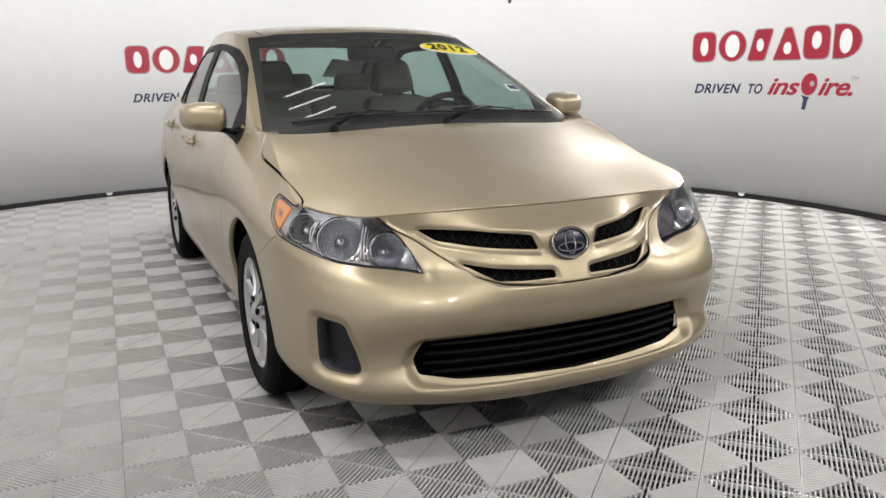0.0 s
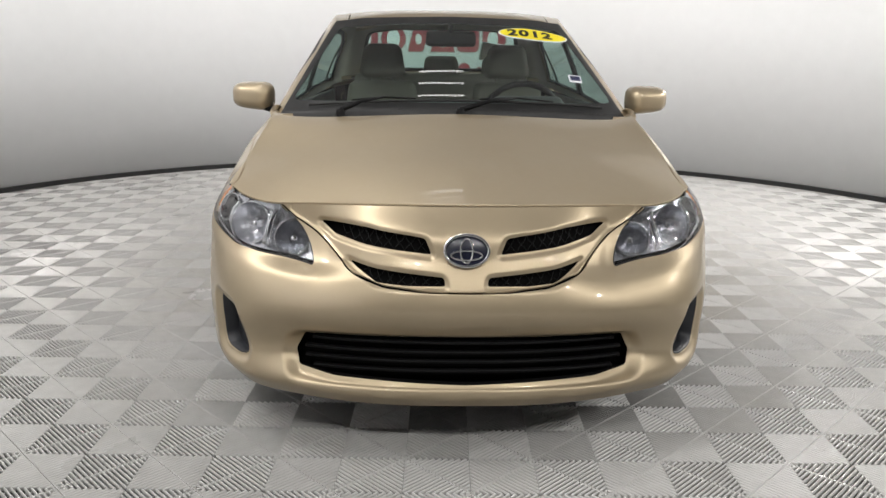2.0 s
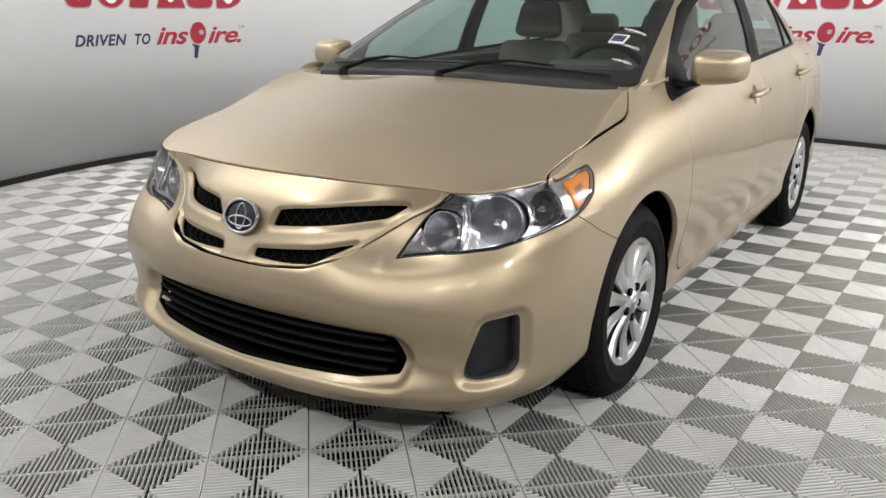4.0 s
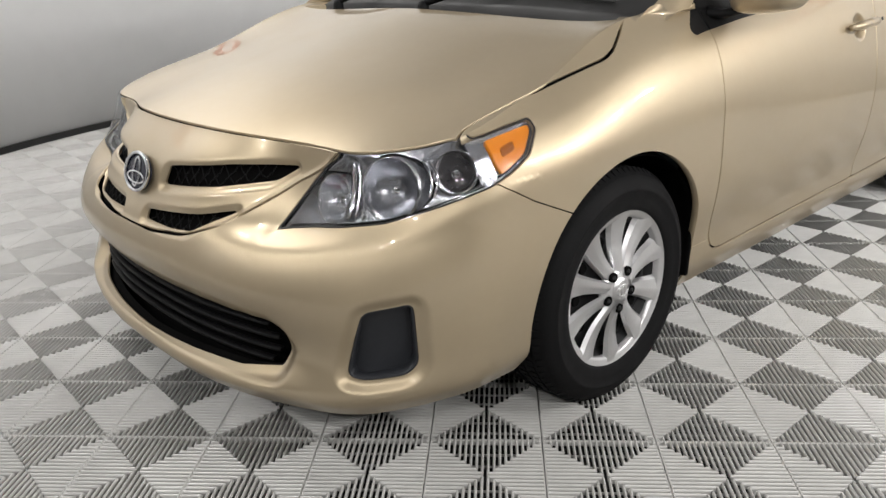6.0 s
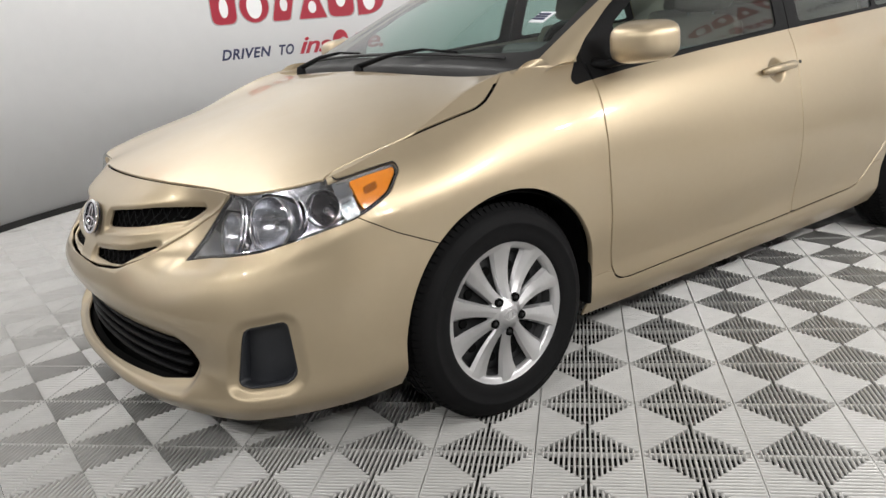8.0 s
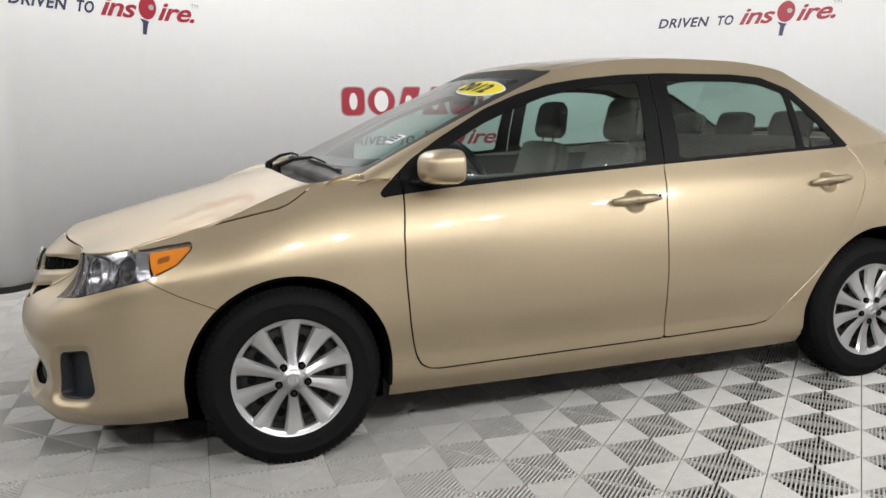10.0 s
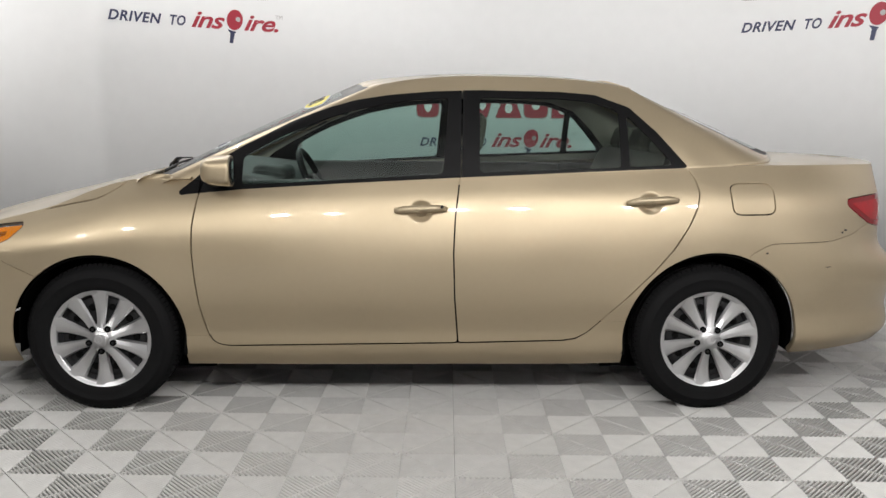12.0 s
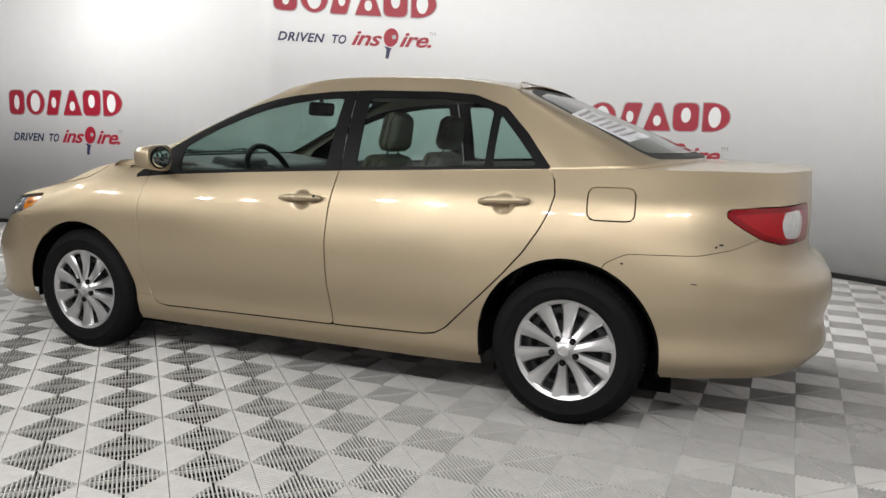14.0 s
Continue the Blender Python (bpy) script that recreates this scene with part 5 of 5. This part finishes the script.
# ---- cabin ----
def cushion(sx, sy, sz_, m, bevel, taper=1.0):
    bm = bmesh.new()
    bmesh.ops.create_cube(bm, size=1)
    bmesh.ops.subdivide_edges(bm, edges=bm.edges[:], cuts=3, use_grid_fill=True)
    for v in bm.verts:
        k = 1 - (1 - taper) * (v.co.z + 0.5)
        v.co = Vector((v.co.x * sx, v.co.y * sy * k, v.co.z * sz_))
    bmesh.ops.bevel(bm, geom=[e for e in bm.edges if e.calc_face_angle(0) > 0.5], offset=bevel, segments=4, affect="EDGES", profile=0.5)
    bmesh.ops.smooth_vert(bm, verts=bm.verts, factor=0.5, use_axis_x=True, use_axis_y=True, use_axis_z=True)
    bmesh.ops.transform(bm, matrix=m, verts=bm.verts)
    return bm


for sy in (-1, 1):
    seat = part("front_seat", cushion(0.50, 0.50, 0.16, pose(1.18, sy * 0.36, 0.55, 0, -8), 0.05), FABRIC, car, "beige cloth front seat", True)
    part("seat_back", cushion(0.13, 0.49, 0.56, pose(1.49, sy * 0.36, 0.80, 0, 17), 0.045, 0.78), FABRIC, seat, "beige cloth backrest", True)
    part("headrest", cushion(0.095, 0.27, 0.19, pose(1.600, sy * 0.36, 1.185, 0, 10), 0.045, 0.80), FABRIC, seat, "beige cloth headrest", True)
    for dy in (-0.06, 0.06):
        part("headrest_post", sweep([(1.565, sy * 0.36 + dy, 1.03), (1.59, sy * 0.36 + dy, 1.13)], 0.006, 8), CHROME, seat, "", True)
rear = part("rear_seat", cushion(0.48, 1.25, 0.18, pose(2.05, 0, 0.56, 0, -8), 0.05), FABRIC, car, "beige cloth rear bench", True)
part("seat_back", cushion(0.14, 1.25, 0.58, pose(2.36, 0, 0.82, 0, 24), 0.05, 0.95), FABRIC, rear, "beige cloth backrest", True)
for y in (-0.40, 0.0, 0.40):
    part("headrest", cushion(0.09, 0.25, 0.13, pose(2.50, y, 1.145, 0, 18), 0.035, 0.9), FABRIC, rear, "beige headrest", True)
part("parcel_shelf", box(0.42, 1.15, 0.03, pose(2.72, 0, 1.055), 0.008), DASH, car, "grey rear parcel shelf")
dash = part("dashboard", cushion(0.50, 1.38, 0.30, pose(0.50, 0, 0.86, 0, 6), 0.07), DASH, car, "dark grey dashboard", True)
part("binnacle", cushion(0.16, 0.34, 0.10, pose(0.66, -0.36, 0.985, 0, 10), 0.04), DASH, dash, "instrument hood", True)
part("console", cushion(0.70, 0.22, 0.30, pose(1.05, 0, 0.55), 0.05), DASH, car, "grey centre console", True)
wheel_pts = [(0.86 + 0.18 * math.sin(a) * -0.42, -0.36 + 0.185 * math.cos(a), 0.93 + 0.18 * math.sin(a) * 0.9) for a in [2 * math.pi * i / 40 for i in range(41)]]
steer = part("steering_wheel", sweep(wheel_pts, 0.016, 10), BLACK_PLASTIC, car, "dark grey steering wheel", True)
part("steering_hub", cushion(0.06, 0.17, 0.12, pose(0.845, -0.36, 0.93, 0, -25), 0.03), BLACK_PLASTIC, steer, "", True)
for dy, dz in ((-0.17, 0.0), (0.17, 0.0), (0.0, -0.15)):
    part("steering_spoke", sweep([(0.845, -0.36, 0.93), (0.86 - dz * 0.4, -0.36 + dy, 0.93 + dz)], 0.014, 8), BLACK_PLASTIC, steer, "", True)
inner_mirror = part("interior_mirror", cushion(0.035, 0.25, 0.075, pose(0.96, -0.01, 1.30, 0, 8), 0.02), BLACK_PLASTIC, car, "black interior mirror", True)
part("mirror_stem", sweep([(0.96, -0.01, 1.33), (0.955, -0.01, 1.365)], 0.012, 8), BLACK_PLASTIC, inner_mirror, "", True)
for sy in (-1, 1):
    part("sun_visor", cushion(0.17, 0.36, 0.022, pose(1.20, sy * 0.30, 1.385, 0, -10), 0.008), HEADLINER, car, "beige sun visor", True)
    bm = box(1.745, 0.03, 0.62, pose(1.3175, sy * 0.735, 0.68), 0.01)
    box(0.205, 0.03, 0.24, pose(2.2925, sy * 0.735, 0.87), 0.01, bm=bm)
    part("door_card", bm, DASH, car, "grey inner door card")
lining, _ = roof_skin.cut(np.abs(roof_skin.V[:, 0] - 1.58) - 0.45)
panel("headliner", lining.moved(-0.03), HEADLINER, car, "beige roof lining", both=True, depth=0)
inner_pillar = cabin.cut(cabin.V[:, 2] - 1.45)[0].moved(-0.02)
panel("pillar_trim", inner_pillar, HEADLINER, car, "beige pillar trim", both=True, depth=0)
part("cabin_floor", box(1.76, 1.45, 0.04, pose(1.30, 0, 0.30)), DASH, car, "grey cabin floor")
part("firewall", box(0.04, 1.45, 0.62, pose(0.27, 0, 0.60)), LINER_AND_SHADE, car)
part("rear_bulkhead", box(0.04, 1.35, 0.70, pose(2.62, 0, 0.66)), LINER_AND_SHADE, car)

# marks on the rear bumper
for s0, z0, rx, rz in ((4.73, .792, .010, .004), (4.705, .783, .006, .004), (4.36, .700, .006, .004), (4.62, .640, .014, .002)):
    mp, mn = side_at(s0, z0)
    pair("scuff", lambda: lathe([(0, .0012), (.8, .001), (1, 0)], 12, facing(mp, mn) @ Matrix.Diagonal((rx, rz, 1, 1))), INK, "small dark scuff")

# ---- floor tiles ----
TILE_STEP, TILE_TURN = 0.19954, -0.0301
TILE_SIDE = TILE_STEP * math.sqrt(2)
RIBS, RIB_W = 20, 0.0070


def tile_mesh():
    """One square tile: round-backed ribs run from each edge in to the diagonals, over lower cross bars."""
    V, F = [], []
    h, p = TILE_SIDE / 2, TILE_SIDE / RIBS
    turns = ((1, 0), (0, 1), (-1, 0), (0, -1))

    def put(points, turn):
        c, s = turns[turn]
        k = len(V)
        V.extend((x * c - y * s, x * s + y * c, z) for x, y, z in points)
        return k

    def slab(quad, top, bottom, turn):
        k = put([(x, y, z) for z in (top, bottom) for x, y in quad], turn)
        F.append((k, k + 1, k + 2, k + 3))
        for i in range(4):
            j = (i + 1) % 4
            F.append((k + i, k + 4 + i, k + 4 + j, k + j))

    back = [(-0.45, -0.018), (-1.0, -0.0050), (-0.62, -0.0020), (-0.20, -0.0004), (0.20, -0.0004), (0.62, -0.0020), (1.0, -0.0050), (0.45, -0.018)]
    n = len(back)
    for turn in range(4):
        for i in range(RIBS):
            o = -h + p * (i + 0.5)
            row = [(o + u * RIB_W / 2, z) for u, z in back]
            k = put([(x, -h + 0.0022, z) for x, z in row] + [(x, -max(abs(x) + 0.001, 0.004), z) for x, z in row], turn)
            for j in range(n - 1):
                F.append((k + j, k + n + j, k + n + j + 1, k + j + 1))
            F.append(tuple(range(k, k + n)))
            F.append(tuple(range(k + 2 * n - 1, k + n - 1, -1)))
        for j in (1, 2):
            y = -h + h * j / 3
            slab([(y + 0.002, y - 0.0016), (-y - 0.002, y - 0.0016), (-y - 0.002, y + 0.0016), (y + 0.002, y + 0.0016)], -0.0135, -0.018, turn)
        slab([(-h + 0.0012, -h + 0.0012), (h - 0.0012, -h + 0.0012), (h - 0.004, -h + 0.0038), (-h + 0.004, -h + 0.0038)], -0.003, -0.016, turn)
    return V, F


tv, tf = tile_mesh()
tile_me = bpy.data.meshes.new("floor_tile")
tile_me.from_pydata(tv, [], tf)
tile_me.materials.append(TILE)
tile_me.polygons.foreach_set("use_smooth", [False] * len(tile_me.polygons))
spots = []
ct, st = math.cos(TILE_TURN), math.sin(TILE_TURN)
for m in range(-34, 34):
    for n in range(-34, 34):
        if (m + n) % 2:
            a, b = m * TILE_STEP, n * TILE_STEP
            x, y = -0.1052 + ct * a - st * b, -1.0414 + st * a + ct * b
            inside = (x - ROOM_X) ** 2 + (y - ROOM_Y) ** 2 < 4.7 ** 2 or (-5.3 < x < 1.5 and -5.3 < y < 2.75)
            if inside:
                spots.append((x, y))
spots.sort(key=lambda q: math.hypot((q[0] - 0.5) * 0.75, q[1] + 1.3))
tilt = radians(45) + TILE_TURN
for x, y in spots[:300]:
    o = new("tile", tile_me)
    o.matrix_world = Matrix.Translation((x, y, 0)) @ Matrix.Rotation(tilt, 4, "Z")
    o.parent = floor
far = np.array(tv)
c2, s2 = math.cos(tilt), math.sin(tilt)
far = np.stack([far[:, 0] * c2 - far[:, 1] * s2, far[:, 0] * s2 + far[:, 1] * c2, far[:, 2]], -1)
allv = np.concatenate([far + [x, y, 0] for x, y in spots[300:]])
count = len(spots) - 300
allf = [tuple(v + i * len(tv) for v in f) for i in range(count) for f in tf]
me = bpy.data.meshes.new("far_tiles")
me.from_pydata(allv.tolist(), [], allf)
me.materials.append(TILE)
me.polygons.foreach_set("use_smooth", [False] * len(me.polygons))
o = new("far_tiles", me)
o.parent = floor
tagged(o, "outlying ribbed grey tiles", kind="stuff")
